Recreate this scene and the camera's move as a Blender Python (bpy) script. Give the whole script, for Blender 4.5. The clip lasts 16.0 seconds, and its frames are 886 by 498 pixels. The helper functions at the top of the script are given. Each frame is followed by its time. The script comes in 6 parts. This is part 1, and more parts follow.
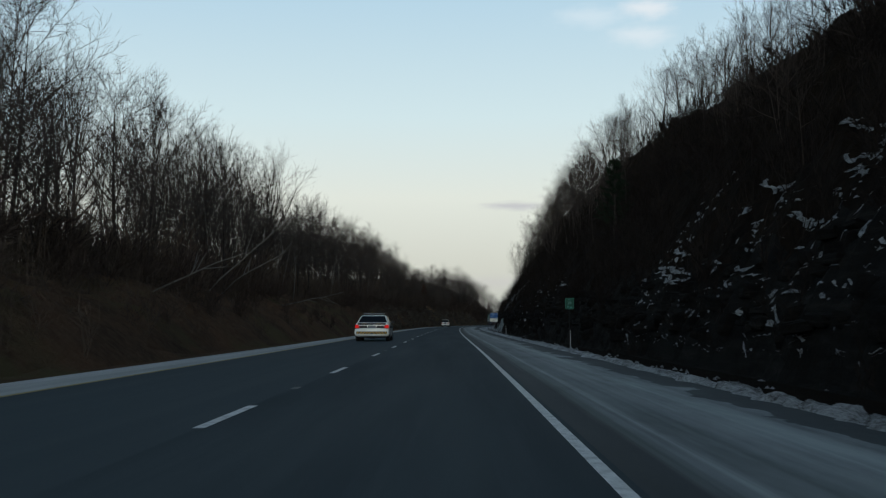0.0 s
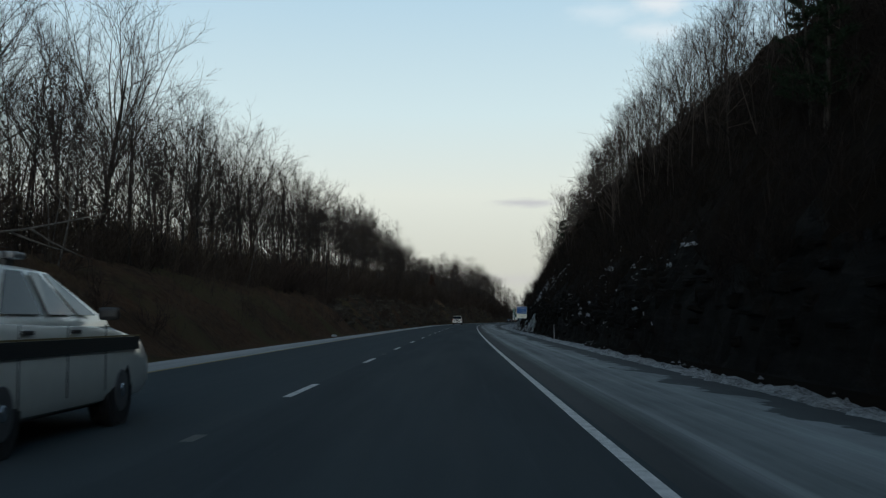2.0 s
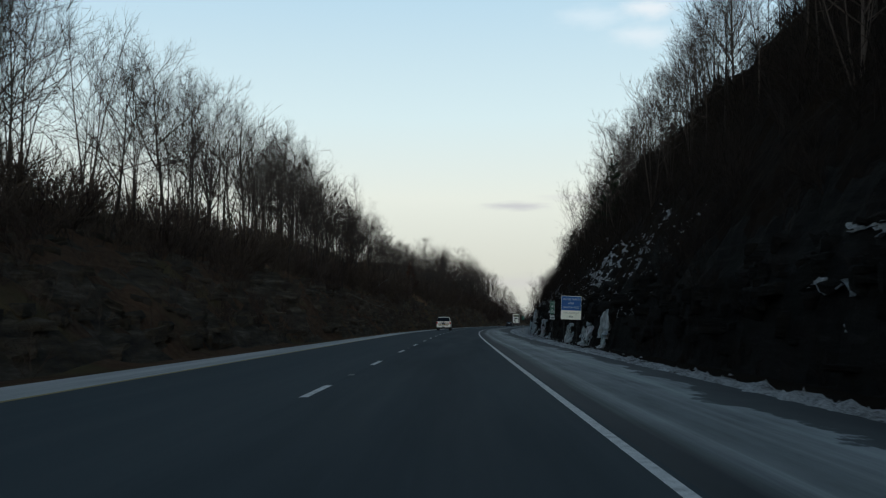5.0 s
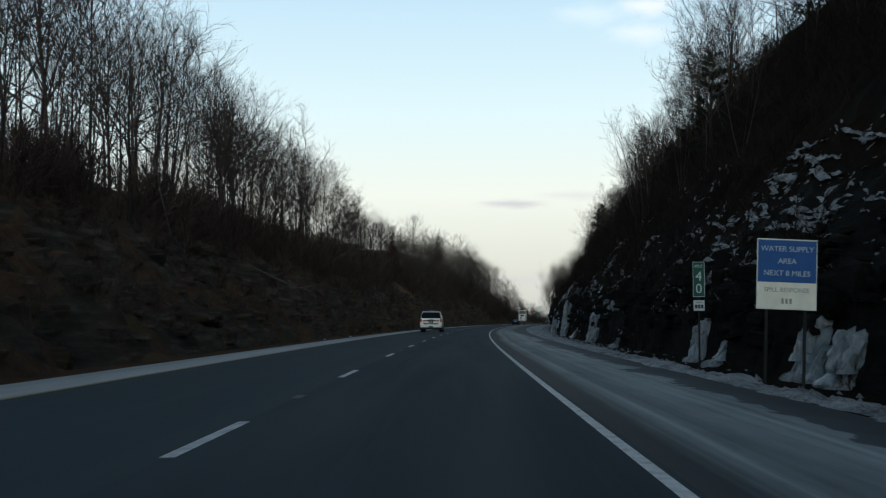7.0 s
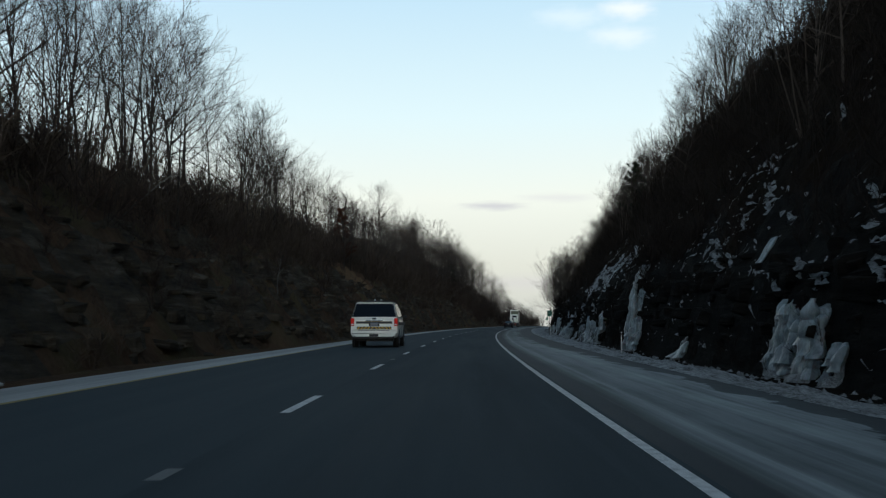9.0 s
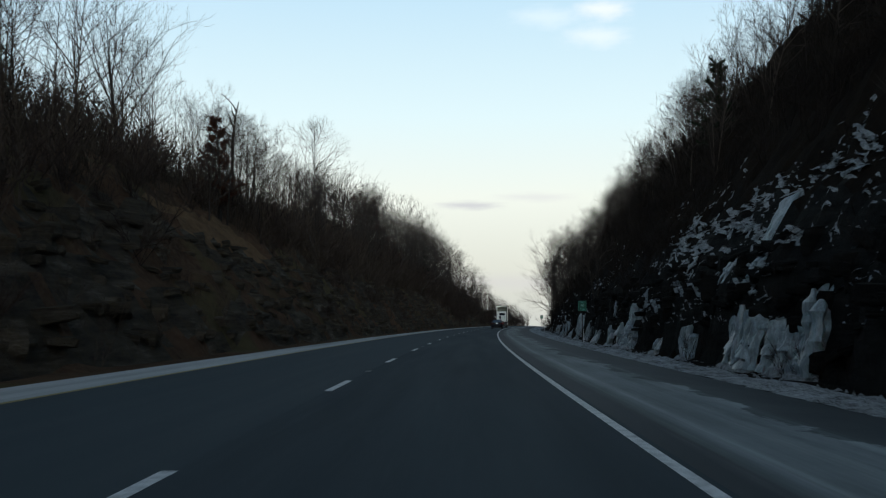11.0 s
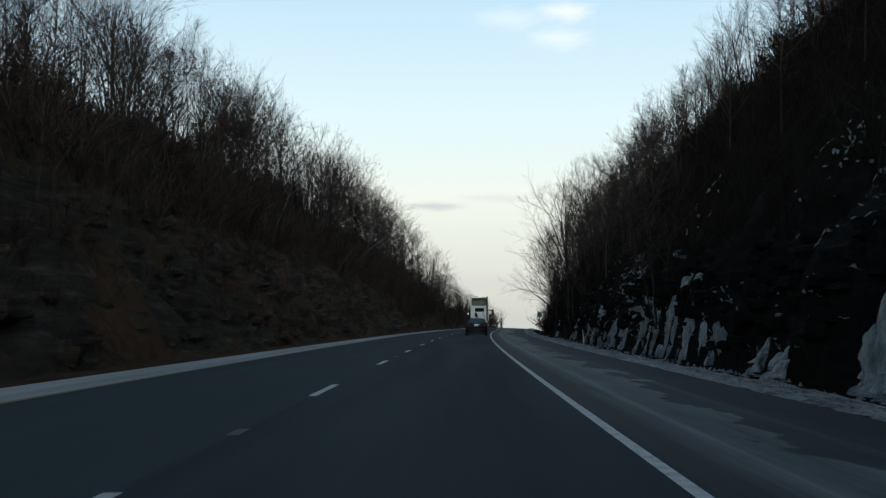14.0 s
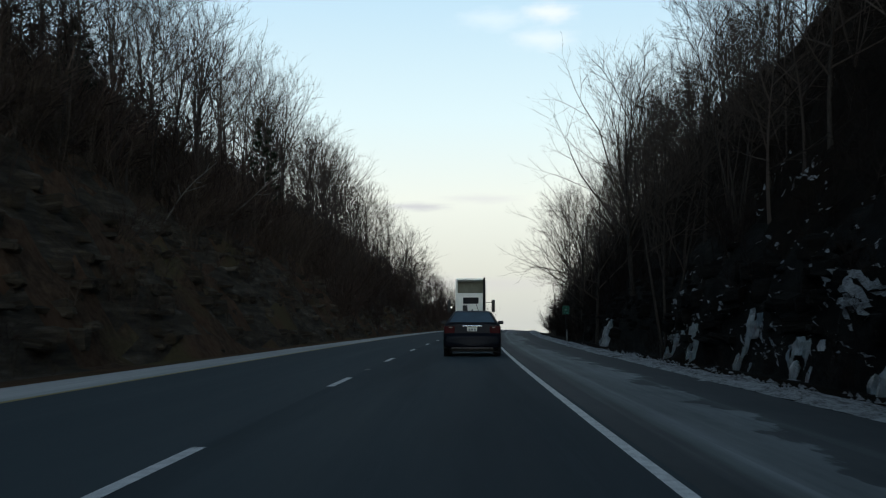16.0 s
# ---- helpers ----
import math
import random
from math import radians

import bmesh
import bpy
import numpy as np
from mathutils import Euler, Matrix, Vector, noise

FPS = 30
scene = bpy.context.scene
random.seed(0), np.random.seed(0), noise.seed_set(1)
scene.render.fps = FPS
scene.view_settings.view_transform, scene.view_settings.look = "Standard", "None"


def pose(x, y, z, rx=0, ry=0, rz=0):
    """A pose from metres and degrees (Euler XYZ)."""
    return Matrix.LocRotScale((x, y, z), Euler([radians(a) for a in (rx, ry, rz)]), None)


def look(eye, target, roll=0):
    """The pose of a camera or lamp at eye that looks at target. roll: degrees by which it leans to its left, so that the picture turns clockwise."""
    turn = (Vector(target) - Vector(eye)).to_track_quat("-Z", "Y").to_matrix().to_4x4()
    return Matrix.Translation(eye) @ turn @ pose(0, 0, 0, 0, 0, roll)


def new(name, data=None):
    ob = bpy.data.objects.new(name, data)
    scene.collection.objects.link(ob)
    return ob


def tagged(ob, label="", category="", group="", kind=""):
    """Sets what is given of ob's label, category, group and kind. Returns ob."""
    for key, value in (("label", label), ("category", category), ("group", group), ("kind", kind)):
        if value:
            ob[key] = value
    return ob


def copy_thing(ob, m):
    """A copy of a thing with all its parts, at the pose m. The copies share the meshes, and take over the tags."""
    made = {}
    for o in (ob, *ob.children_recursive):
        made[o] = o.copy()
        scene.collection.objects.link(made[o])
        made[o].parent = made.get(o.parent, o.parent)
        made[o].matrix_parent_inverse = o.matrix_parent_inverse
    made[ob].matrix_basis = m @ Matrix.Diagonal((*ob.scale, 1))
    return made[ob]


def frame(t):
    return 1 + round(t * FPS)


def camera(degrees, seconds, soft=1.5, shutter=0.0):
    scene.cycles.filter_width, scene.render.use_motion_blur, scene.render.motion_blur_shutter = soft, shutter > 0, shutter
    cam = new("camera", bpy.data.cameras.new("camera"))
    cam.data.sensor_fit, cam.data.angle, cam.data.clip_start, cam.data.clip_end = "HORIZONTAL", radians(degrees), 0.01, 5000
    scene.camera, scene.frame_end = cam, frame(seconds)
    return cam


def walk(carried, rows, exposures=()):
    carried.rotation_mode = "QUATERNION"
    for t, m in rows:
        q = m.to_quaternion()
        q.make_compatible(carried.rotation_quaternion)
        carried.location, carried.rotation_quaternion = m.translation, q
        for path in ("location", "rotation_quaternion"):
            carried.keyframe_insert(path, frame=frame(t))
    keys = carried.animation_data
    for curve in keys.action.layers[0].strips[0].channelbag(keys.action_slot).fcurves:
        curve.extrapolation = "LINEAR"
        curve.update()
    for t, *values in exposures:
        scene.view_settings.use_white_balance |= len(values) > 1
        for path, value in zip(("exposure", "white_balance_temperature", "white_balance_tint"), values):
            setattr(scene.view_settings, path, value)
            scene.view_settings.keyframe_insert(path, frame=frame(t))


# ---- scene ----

# ---------------------------------------------------------------- the road's line
SPEED = 28.6                      # metres a second, one tenth of a mile in 5.63 s
EYE_HEIGHT = 1.03
LENS = 42.8


def knots(x, table):
    """Straight-line reading of a short table of (x, y)."""
    return float(np.interp(x, [k[0] for k in table], [k[1] for k in table]))


def smooth(a, b, x):
    k = min(1.0, max(0.0, (x - a) / (b - a)))
    return k * k * (3 - 2 * k)


# heading of the road to the right, in degrees, along its length in metres
HEADING = ((-200, -0.3), (0, -0.3), (40, -0.6), (70, -0.75), (110, -0.45), (150, -0.15), (200, 0.0), (230, 0.2), (260, 0.95),
           (300, 1.8), (340, 2.8), (380, 3.7), (420, 4.3), (460, 4.95), (560, 7.0), (700, 9.8), (900, 13.0), (1400, 13.0))
STEP = 2.0
START = -80.0
LINE = []                         # x, y, heading every STEP metres
_x, _y = 0.0, START
for _i in range(int((1300 - START) / STEP)):
    _s = START + _i * STEP
    _h = radians(sum(knots(_s + k, HEADING) for k in (-20, -10, 0, 10, 20)) / 5)
    LINE.append((_x, _y, _h))
    _x += math.sin(_h) * STEP
    _y += math.cos(_h) * STEP
_zero = LINE[int(-START / STEP)]
LINE = [(x - _zero[0], y - _zero[1], h) for x, y, h in LINE]


def heading(s):
    k = min(max((s - START) / STEP, 0), len(LINE) - 1.001)
    i = int(k)
    return LINE[i][2] + (LINE[i + 1][2] - LINE[i][2]) * (k - i)


def grade(s):
    """Height of the road: level, then over a crest."""
    return 0.0 if s < 640 else -0.00012 * (s - 640) ** 2


def road_point(s, u, z=0.0):
    """World place, s metres along, u metres to the right of the right edge line."""
    k = min(max((s - START) / STEP, 0), len(LINE) - 1.001)
    i = int(k)
    a, b = LINE[i], LINE[i + 1]
    f = k - i
    x, y, h = (a[j] + (b[j] - a[j]) * f for j in range(3))
    return Vector((x + u * math.cos(h), y - u * math.sin(h), grade(s) + z))


# ---------------------------------------------------------------- camera
cam = camera(LENS, 16.0, soft=1.2, shutter=0.1)
# seconds, metres left of the edge line, yaw to the right in degrees, pitch up in degrees, roll
DRIVE = (
    (0.0, 1.04, -0.95, 3.75, 0.0), (0.5, 1.08, -1.10, 3.85, 0.0), (1.0, 1.12, -1.35, 3.70, 0.0), (1.5, 1.16, -1.48, 3.83, 0.0),
    (2.0, 1.22, -1.58, 3.60, 0.0), (2.5, 1.29, -1.70, 3.83, 0.0), (3.0, 1.36, -1.58, 3.60, 0.0), (3.5, 1.40, -1.42, 3.72, 0.0),
    (4.0, 1.40, -1.25, 3.80, 0.0), (5.2, 1.37, -1.00, 3.75, 0.0), (6.5, 1.34, -0.88, 3.68, 0.0), (7.0, 1.33, -0.90, 3.65, 0.0),
    (7.5, 1.40, -0.95, 3.75, 0.0), (8.0, 1.47, -0.70, 3.75, 0.0), (8.5, 1.52, -0.28, 3.82, 0.0), (9.0, 1.55, 0.10, 3.75, 0.0),
    (10.2, 1.55, 0.90, 3.75, 0.0), (11.5, 1.54, 1.65, 3.70, 0.0), (12.0, 1.54, 2.05, 3.75, 0.0), (12.5, 1.53, 2.20, 3.83, 0.0),
    (13.0, 1.51, 2.55, 3.80, 0.0), (13.5, 1.48, 2.95, 3.78, 0.0), (14.0, 1.45, 3.18, 3.76, 0.0), (14.5, 1.43, 3.22, 3.60, 0.0),
    (15.0, 1.40, 3.35, 3.75, 0.0), (15.5, 1.38, 3.65, 3.75, 0.0), (16.0, 1.36, 4.00, 3.78, 0.0))
LAG = ((0.0, 0.0), (3.5, -0.6), (5.2, -1.5), (6.8, -2.6), (9.0, -3.4), (12.5, -3.7), (14.5, -2.9), (16.0, -1.7))


def travelled(t):
    """Metres along the road at t seconds, with the small changes of speed."""
    return SPEED * t + sum(knots(t + k * 0.25, LAG) for k in (-3, -2, -1, 0, 1, 2, 3)) / 7


rows = []
for t, off, yaw, pitch, roll in DRIVE:
    p = road_point(travelled(t), -off, EYE_HEIGHT)
    rows.append((t, pose(p.x, p.y, p.z, 90 + pitch, roll, -yaw)))
walk(cam, rows, ((0.0, 0.0), (4.0, 0.0), (6.5, 0.28), (16.0, 0.28)))

# ---------------------------------------------------------------- light
world = bpy.data.worlds.new("dusk_sky")
scene.world = world
world.use_nodes = True
wn, wl = world.node_tree.nodes, world.node_tree.links
wn.clear()
w_out = wn.new("ShaderNodeOutputWorld")
w_bg = wn.new("ShaderNodeBackground")
w_sky = wn.new("ShaderNodeTexSky")
w_sky.sky_type, w_sky.sun_disc = "NISHITA", False
w_sky.sun_elevation, w_sky.sun_rotation = radians(10), radians(177)
w_sky.air_density, w_sky.dust_density, w_sky.ozone_density = 1.0, 1.0, 2.0
w_gain = wn.new("ShaderNodeVectorMath")
w_gain.operation = "SCALE"
w_gain.inputs["Scale"].default_value = 0.09
w_co = wn.new("ShaderNodeTexCoord")
w_sep = wn.new("ShaderNodeSeparateXYZ")
w_ramp = wn.new("ShaderNodeValToRGB")
SKY = ((0.0, (0.55, 0.565, 0.53)), (0.05, (0.665, 0.675, 0.605)), (0.11, (0.785, 0.82, 0.745)), (0.18, (0.67, 0.82, 0.85)),
       (0.28, (0.50, 0.70, 0.83)), (0.40, (0.20, 0.30, 0.40)), (0.60, (0.07, 0.11, 0.155)), (1.0, (0.045, 0.07, 0.10)))
ramp = w_ramp.color_ramp
while len(ramp.elements) < len(SKY):
    ramp.elements.new(0.5)
for e, (k, c) in zip(ramp.elements, SKY):
    e.position, e.color = k, (*c, 1)
w_mix = wn.new("ShaderNodeMix")
w_mix.data_type = "RGBA"
w_mix.inputs[0].default_value = 0.93
wl.new(w_co.outputs["Generated"], w_sep.inputs[0])
wl.new(w_sep.outputs["Z"], w_ramp.inputs[0])
wl.new(w_sky.outputs[0], w_gain.inputs[0])
wl.new(w_gain.outputs[0], w_mix.inputs["A"])
# added afterglow: the unseen sky behind is brightened to light the cars' rears
w_glow = wn.new("ShaderNodeMapRange")
w_glow.interpolation_type = "SMOOTHSTEP"
w_glow.inputs["From Min"].default_value, w_glow.inputs["From Max"].default_value = -0.35, -1.0
w_glow.inputs["To Min"].default_value, w_glow.inputs["To Max"].default_value = 1.0, 3.3
wl.new(w_sep.outputs["Y"], w_glow.inputs["Value"])
w_mul = wn.new("ShaderNodeVectorMath")
w_mul.operation = "SCALE"
wl.new(w_ramp.outputs[0], w_mul.inputs[0])
wl.new(w_glow.outputs[0], w_mul.inputs["Scale"])
wl.new(w_mul.outputs[0], w_mix.inputs["B"])


def cloud(under, az, el, wide, high, colour, strength):
    """A small soft cloud in the sky: bearing and height in degrees, size in degrees."""
    a, e = radians(az), radians(el)
    m = wn.new("ShaderNodeMapping")
    m.vector_type = "TEXTURE"
    m.inputs["Location"].default_value = (math.sin(a) * math.cos(e), math.cos(a) * math.cos(e), math.sin(e))
    m.inputs["Rotation"].default_value = (e, 0, -a)
    m.inputs["Scale"].default_value = (radians(wide), 0.3, radians(high))
    wl.new(w_co.outputs["Generated"], m.inputs[0])
    nz = wn.new("ShaderNodeTexNoise")
    nz.inputs["Scale"].default_value, nz.inputs["Detail"].default_value = 1.6, 5
    wl.new(m.outputs[0], nz.inputs["Vector"])
    ln = wn.new("ShaderNodeVectorMath")
    ln.operation = "LENGTH"
    wl.new(m.outputs[0], ln.inputs[0])
    ad = wn.new("ShaderNodeMath")
    ad.operation = "ADD"
    wl.new(ln.outputs["Value"], ad.inputs[0])
    wl.new(nz.outputs["Fac"], ad.inputs[1])
    mr = wn.new("ShaderNodeMapRange")
    mr.interpolation_type = "SMOOTHSTEP"
    mr.inputs["From Min"].default_value, mr.inputs["From Max"].default_value = 1.5, 0.55
    mr.inputs["To Min"].default_value, mr.inputs["To Max"].default_value = 0.0, strength
    wl.new(ad.outputs[0], mr.inputs["Value"])
    mx = wn.new("ShaderNodeMix")
    mx.data_type = "RGBA"
    wl.new(mr.outputs[0], mx.inputs[0])
    wl.new(under, mx.inputs["A"])
    mx.inputs["B"].default_value = (*colour, 1)
    return mx.outputs["Result"]


w_col = cloud(w_mix.outputs["Result"], 9.5, 15.5, 1.9, 0.75, (0.86, 0.88, 0.90), 0.7)
w_col = cloud(w_col, 9.2, 14.2, 2.2, 0.8, (0.80, 0.86, 0.90), 0.6)
w_col = cloud(w_col, 6.6, 15.2, 2.4, 0.8, (0.74, 0.84, 0.90), 0.5)
w_col = cloud(w_col, 2.7, 5.9, 2.3, 0.33, (0.55, 0.56, 0.58), 0.9)
w_col = cloud(w_col, 6.0, 6.3, 2.8, 0.35, (0.62, 0.63, 0.64), 0.5)
w_col = cloud(w_col, 4.5, 2.0, 9.0, 0.6, (0.58, 0.57, 0.57), 0.5)
wl.new(w_col, w_bg.inputs[0])
wl.new(w_bg.outputs[0], w_out.inputs[0])
w_bg.inputs[1].default_value = 1.0

sun = new("sun", bpy.data.lights.new("sun", "SUN"))
sun.data.energy, sun.data.angle, sun.data.color = 0.30, radians(30), (1.0, 0.93, 0.84)
sun.matrix_world = look((5.2, -98, 17.6), (0, 0, 0))


# ---------------------------------------------------------------- materials
class Mat:
    """A small writer of node materials."""

    def __init__(self, name, rough=0.8, metal=0.0):
        self.mat = bpy.data.materials.new(name)
        self.mat.use_nodes = True
        self.n, self.l = self.mat.node_tree.nodes, self.mat.node_tree.links
        self.b = self.n["Principled BSDF"]
        self.b.inputs["Roughness"].default_value = rough
        self.b.inputs["Metallic"].default_value = metal
        self.co = None

    def put(self, value, socket):
        if hasattr(value, "default_value") or hasattr(value, "links"):
            self.l.new(value, socket)
        elif isinstance(value, tuple):
            socket.default_value = (*value, 1) if len(value) == 3 else value
        else:
            socket.default_value = value

    def coords(self, kind="Object", scale=(1, 1, 1)):
        c = self.n.new("ShaderNodeTexCoord")
        m = self.n.new("ShaderNodeMapping")
        m.inputs["Scale"].default_value = scale
        self.l.new(c.outputs[kind], m.inputs[0])
        return m.outputs[0]

    def noise(self, scale, detail=4, at=None, rough=0.55):
        t = self.n.new("ShaderNodeTexNoise")
        t.inputs["Scale"].default_value, t.inputs["Detail"].default_value = scale, detail
        t.inputs["Roughness"].default_value = rough
        if at is not None:
            self.l.new(at, t.inputs["Vector"])
        return t.outputs["Fac"]

    def voronoi(self, scale, at=None, feature="F1"):
        t = self.n.new("ShaderNodeTexVoronoi")
        t.feature = feature
        t.inputs["Scale"].default_value = scale
        if at is not None:
            self.l.new(at, t.inputs["Vector"])
        return t.outputs["Distance"]

    def ramp(self, fac, stops):
        r = self.n.new("ShaderNodeValToRGB")
        while len(r.color_ramp.elements) < len(stops):
            r.color_ramp.elements.new(0.5)
        for e, (k, c) in zip(r.color_ramp.elements, stops):
            e.position, e.color = k, (*c, 1) if isinstance(c, tuple) else (c, c, c, 1)
        self.l.new(fac, r.inputs[0])
        return r.outputs[0]

    def mix(self, fac, a, b, how="MIX"):
        m = self.n.new("ShaderNodeMix")
        m.data_type, m.blend_type = "RGBA", how
        self.put(fac, m.inputs[0])
        self.put(a, m.inputs["A"])
        self.put(b, m.inputs["B"])
        return m.outputs["Result"]

    def math(self, how, a, b=0.0):
        m = self.n.new("ShaderNodeMath")
        m.operation = how
        self.put(a, m.inputs[0])
        self.put(b, m.inputs[1])
        return m.outputs[0]

    def bump(self, height, strength=0.3, distance=0.02):
        m = self.n.new("ShaderNodeBump")
        m.inputs["Strength"].default_value, m.inputs["Distance"].default_value = strength, distance
        self.l.new(height, m.inputs["Height"])
        self.l.new(m.outputs[0], self.b.inputs["Normal"])

    def color(self, c):
        self.put(c, self.b.inputs["Base Color"])
        return self

    def rough(self, c):
        self.put(c, self.b.inputs["Roughness"])
        return self

    def random(self):
        return self.n.new("ShaderNodeObjectInfo").outputs["Random"]

    def island(self):
        return self.n.new("ShaderNodeNewGeometry").outputs["Random Per Island"]


def plain(name, c, rough=0.5, metal=0.0, wear=0.15, scale=6.0, coat=0.0):
    """Paint, plastic or metal with a little dirt."""
    m = Mat(name, rough, metal)
    f = m.noise(scale, 5, m.coords())
    m.color(m.ramp(f, ((0.3, tuple(k * (1 - wear) for k in c)), (0.7, c))))
    g = m.noise(scale * 7, 3, m.coords())
    m.rough(m.ramp(g, ((0.3, max(0.02, rough - 0.06)), (0.75, min(1.0, rough + 0.1)))))
    if coat:
        m.b.inputs["Coat Weight"].default_value = coat
        m.b.inputs["Coat Roughness"].default_value = 0.06
    return m.mat


def asphalt_material(name, base, worn, salt, salt_low, salt_high, rough=0.8, left_lane_mix=0.0):
    """Asphalt by its own u, s chart: stone grain, wheel wear and dried salt in long streaks."""
    m = Mat(name, rough)
    uv = m.coords("UV")
    grain = m.noise(90, 3, uv)
    patch = m.noise(0.35, 4, m.coords("UV", (2.2, 0.12, 1)))
    streak = m.noise(1.0, 6, m.coords("UV", (1.5, 0.035, 1)), 0.62)
    fine = m.noise(1.0, 5, m.coords("UV", (9, 0.35, 1)), 0.7)
    c = m.mix(m.ramp(patch, ((0.35, 0.0), (0.7, 1.0))), base, worn)
    s = m.math("ADD", m.math("MULTIPLY", streak, 0.75), m.math("MULTIPLY", fine, 0.25))
    c = m.mix(m.ramp(s, ((salt_low, 0.0), (salt_high, 1.0))), c, salt)
    # the left lane is mixed lighter than the right one
    if left_lane_mix:
        sep = m.n.new("ShaderNodeSeparateXYZ")
        m.l.new(uv, sep.inputs[0])
        k = m.ramp(m.math("ADD", m.math("MULTIPLY", sep.outputs["X"], -0.125), m.math("MULTIPLY", fine, 0.02)), ((0.452, 0.0), (0.458, left_lane_mix)))
        c = m.mix(k, c, worn)
    c = m.mix(0.55, c, m.ramp(grain, ((0.3, 0.45), (0.7, 1.0))), "MULTIPLY")
    m.color(c)
    m.rough(m.ramp(streak, ((0.3, rough - 0.05), (0.7, min(1.0, rough + 0.12)))))
    m.bump(grain, 0.35, 0.004)
    m.b.inputs["Specular IOR Level"].default_value = 0.08
    return m.mat


M_ROAD = asphalt_material("lane_asphalt", (0.044, 0.061, 0.072), (0.072, 0.094, 0.106), (0.097, 0.117, 0.130), 0.55, 0.85, 0.85, 0.85)
M_GUTTER = asphalt_material("pale_gutter", (0.38, 0.39, 0.385), (0.52, 0.53, 0.52), (0.68, 0.69, 0.68), 0.42, 0.65, 0.85)


def shoulder_material():
    """Asphalt with dried salt in long bands: bare along the line, wheel-swept streaks, a ragged damp edge by the snow."""
    m = Mat("salted_shoulder", 0.7)
    uv = m.coords("UV")
    sep = m.n.new("ShaderNodeSeparateXYZ")
    m.l.new(uv, sep.inputs[0])
    across, way = sep.outputs["X"], sep.outputs["Y"]

    def centred(socket, gain):
        return m.math("MULTIPLY", m.math("SUBTRACT", socket, 0.5), gain)

    wave = m.noise(1.0, 4, m.coords("UV", (0.0, 0.030, 1)), 0.55)
    teeth = m.noise(1.0, 6, m.coords("UV", (0.35, 0.30, 1)), 0.62)
    streak = m.noise(1.0, 6, m.coords("UV", (2.2, 0.014, 1)), 0.66)
    fine = m.noise(1.0, 4, m.coords("UV", (9.0, 0.06, 1)), 0.62)
    blot = m.noise(1.0, 6, m.coords("UV", (0.9, 0.13, 1)), 0.70)
    grain = m.noise(90, 3, uv)
    # the ragged far edge, where meltwater runs back over the salt
    far = m.math("ADD", across, m.math("ADD", centred(wave, 3.0), m.math("ADD", centred(teeth, 2.8), m.math("ADD", centred(blot, 1.6), m.ramp(m.math("MULTIPLY", way, 1 / 600), ((0.50, 0.0), (0.57, 0.9)))))))
    near = m.math("ADD", across, m.math("ADD", centred(wave, 0.5), centred(fine, 0.35)))
    k = m.math("MULTIPLY", m.ramp(m.math("MULTIPLY", near, 0.2), ((0.09, 0.0), (0.17, 0.75), (0.25, 0.60), (0.42, 1.0))), m.ramp(m.math("MULTIPLY", far, 0.2), ((0.585, 1.0), (0.60, 0.10), (0.8, 0.0))))
    k = m.math("MULTIPLY", k, m.ramp(m.math("ADD", m.math("MULTIPLY", streak, 0.42), m.math("ADD", m.math("MULTIPLY", blot, 0.46), m.math("MULTIPLY", fine, 0.12))), ((0.38, 0.30), (0.48, 0.66), (0.60, 1.0))))
    # narrow pale tracks left by wheels
    for at, wide, gain in ((0.93, 0.07, 0.34), (2.35, 0.10, 0.2)):
        d = m.math("ABSOLUTE", m.math("SUBTRACT", m.math("ADD", across, centred(wave, 0.5)), at))
        track = m.math("MULTIPLY", m.ramp(d, ((wide * 0.4, gain), (wide * 1.6, 0.0))), m.ramp(fine, ((0.38, 0.2), (0.6, 1.0))))
        k = m.math("MINIMUM", m.math("ADD", k, track), 1.0)
    # the salt lies thickest in the middle of the way
    k = m.math("MULTIPLY", k, m.ramp(m.math("MULTIPLY", way, 1 / 600), ((0.0, 1.0), (0.12, 0.9), (0.30, 1.0), (0.36, 1.0), (0.52, 1.0), (0.60, 0.6), (1.0, 0.7))))
    c = m.mix(k, m.ramp(blot, ((0.3, (0.040, 0.049, 0.054)), (0.7, (0.064, 0.074, 0.080)))), (0.40, 0.445, 0.455))
    m.color(m.mix(0.5, c, m.ramp(grain, ((0.3, 0.5), (0.7, 1.0))), "MULTIPLY"))
    m.bump(grain, 0.35, 0.004)
    m.b.inputs["Specular IOR Level"].default_value = 0.08
    return m.mat


M_SHOULDER = shoulder_material()
M_SHOULDER_LIGHT = asphalt_material("ground_groove", (0.16, 0.165, 0.165), (0.22, 0.225, 0.225), (0.3, 0.31, 0.31), 0.42, 0.65, 0.85)


def line_material(name, c):
    m = Mat(name, 0.7)
    uv = m.coords("UV")
    f = m.noise(5, 6, uv, 0.7)
    g = m.noise(60, 3, uv)
    k = m.mix(m.ramp(f, ((0.3, 0.0), (0.55, 1.0))), tuple(v * 0.45 for v in c), c)
    m.color(m.mix(0.4, k, m.ramp(g, ((0.35, 0.35), (0.6, 1.0))), "MULTIPLY"))
    m.b.inputs["Specular IOR Level"].default_value = 0.2
    return m.mat


M_LINE = line_material("white_road_paint", (0.82, 0.83, 0.83))
M_YELLOW = line_material("yellow_road_paint", (0.42, 0.33, 0.13))


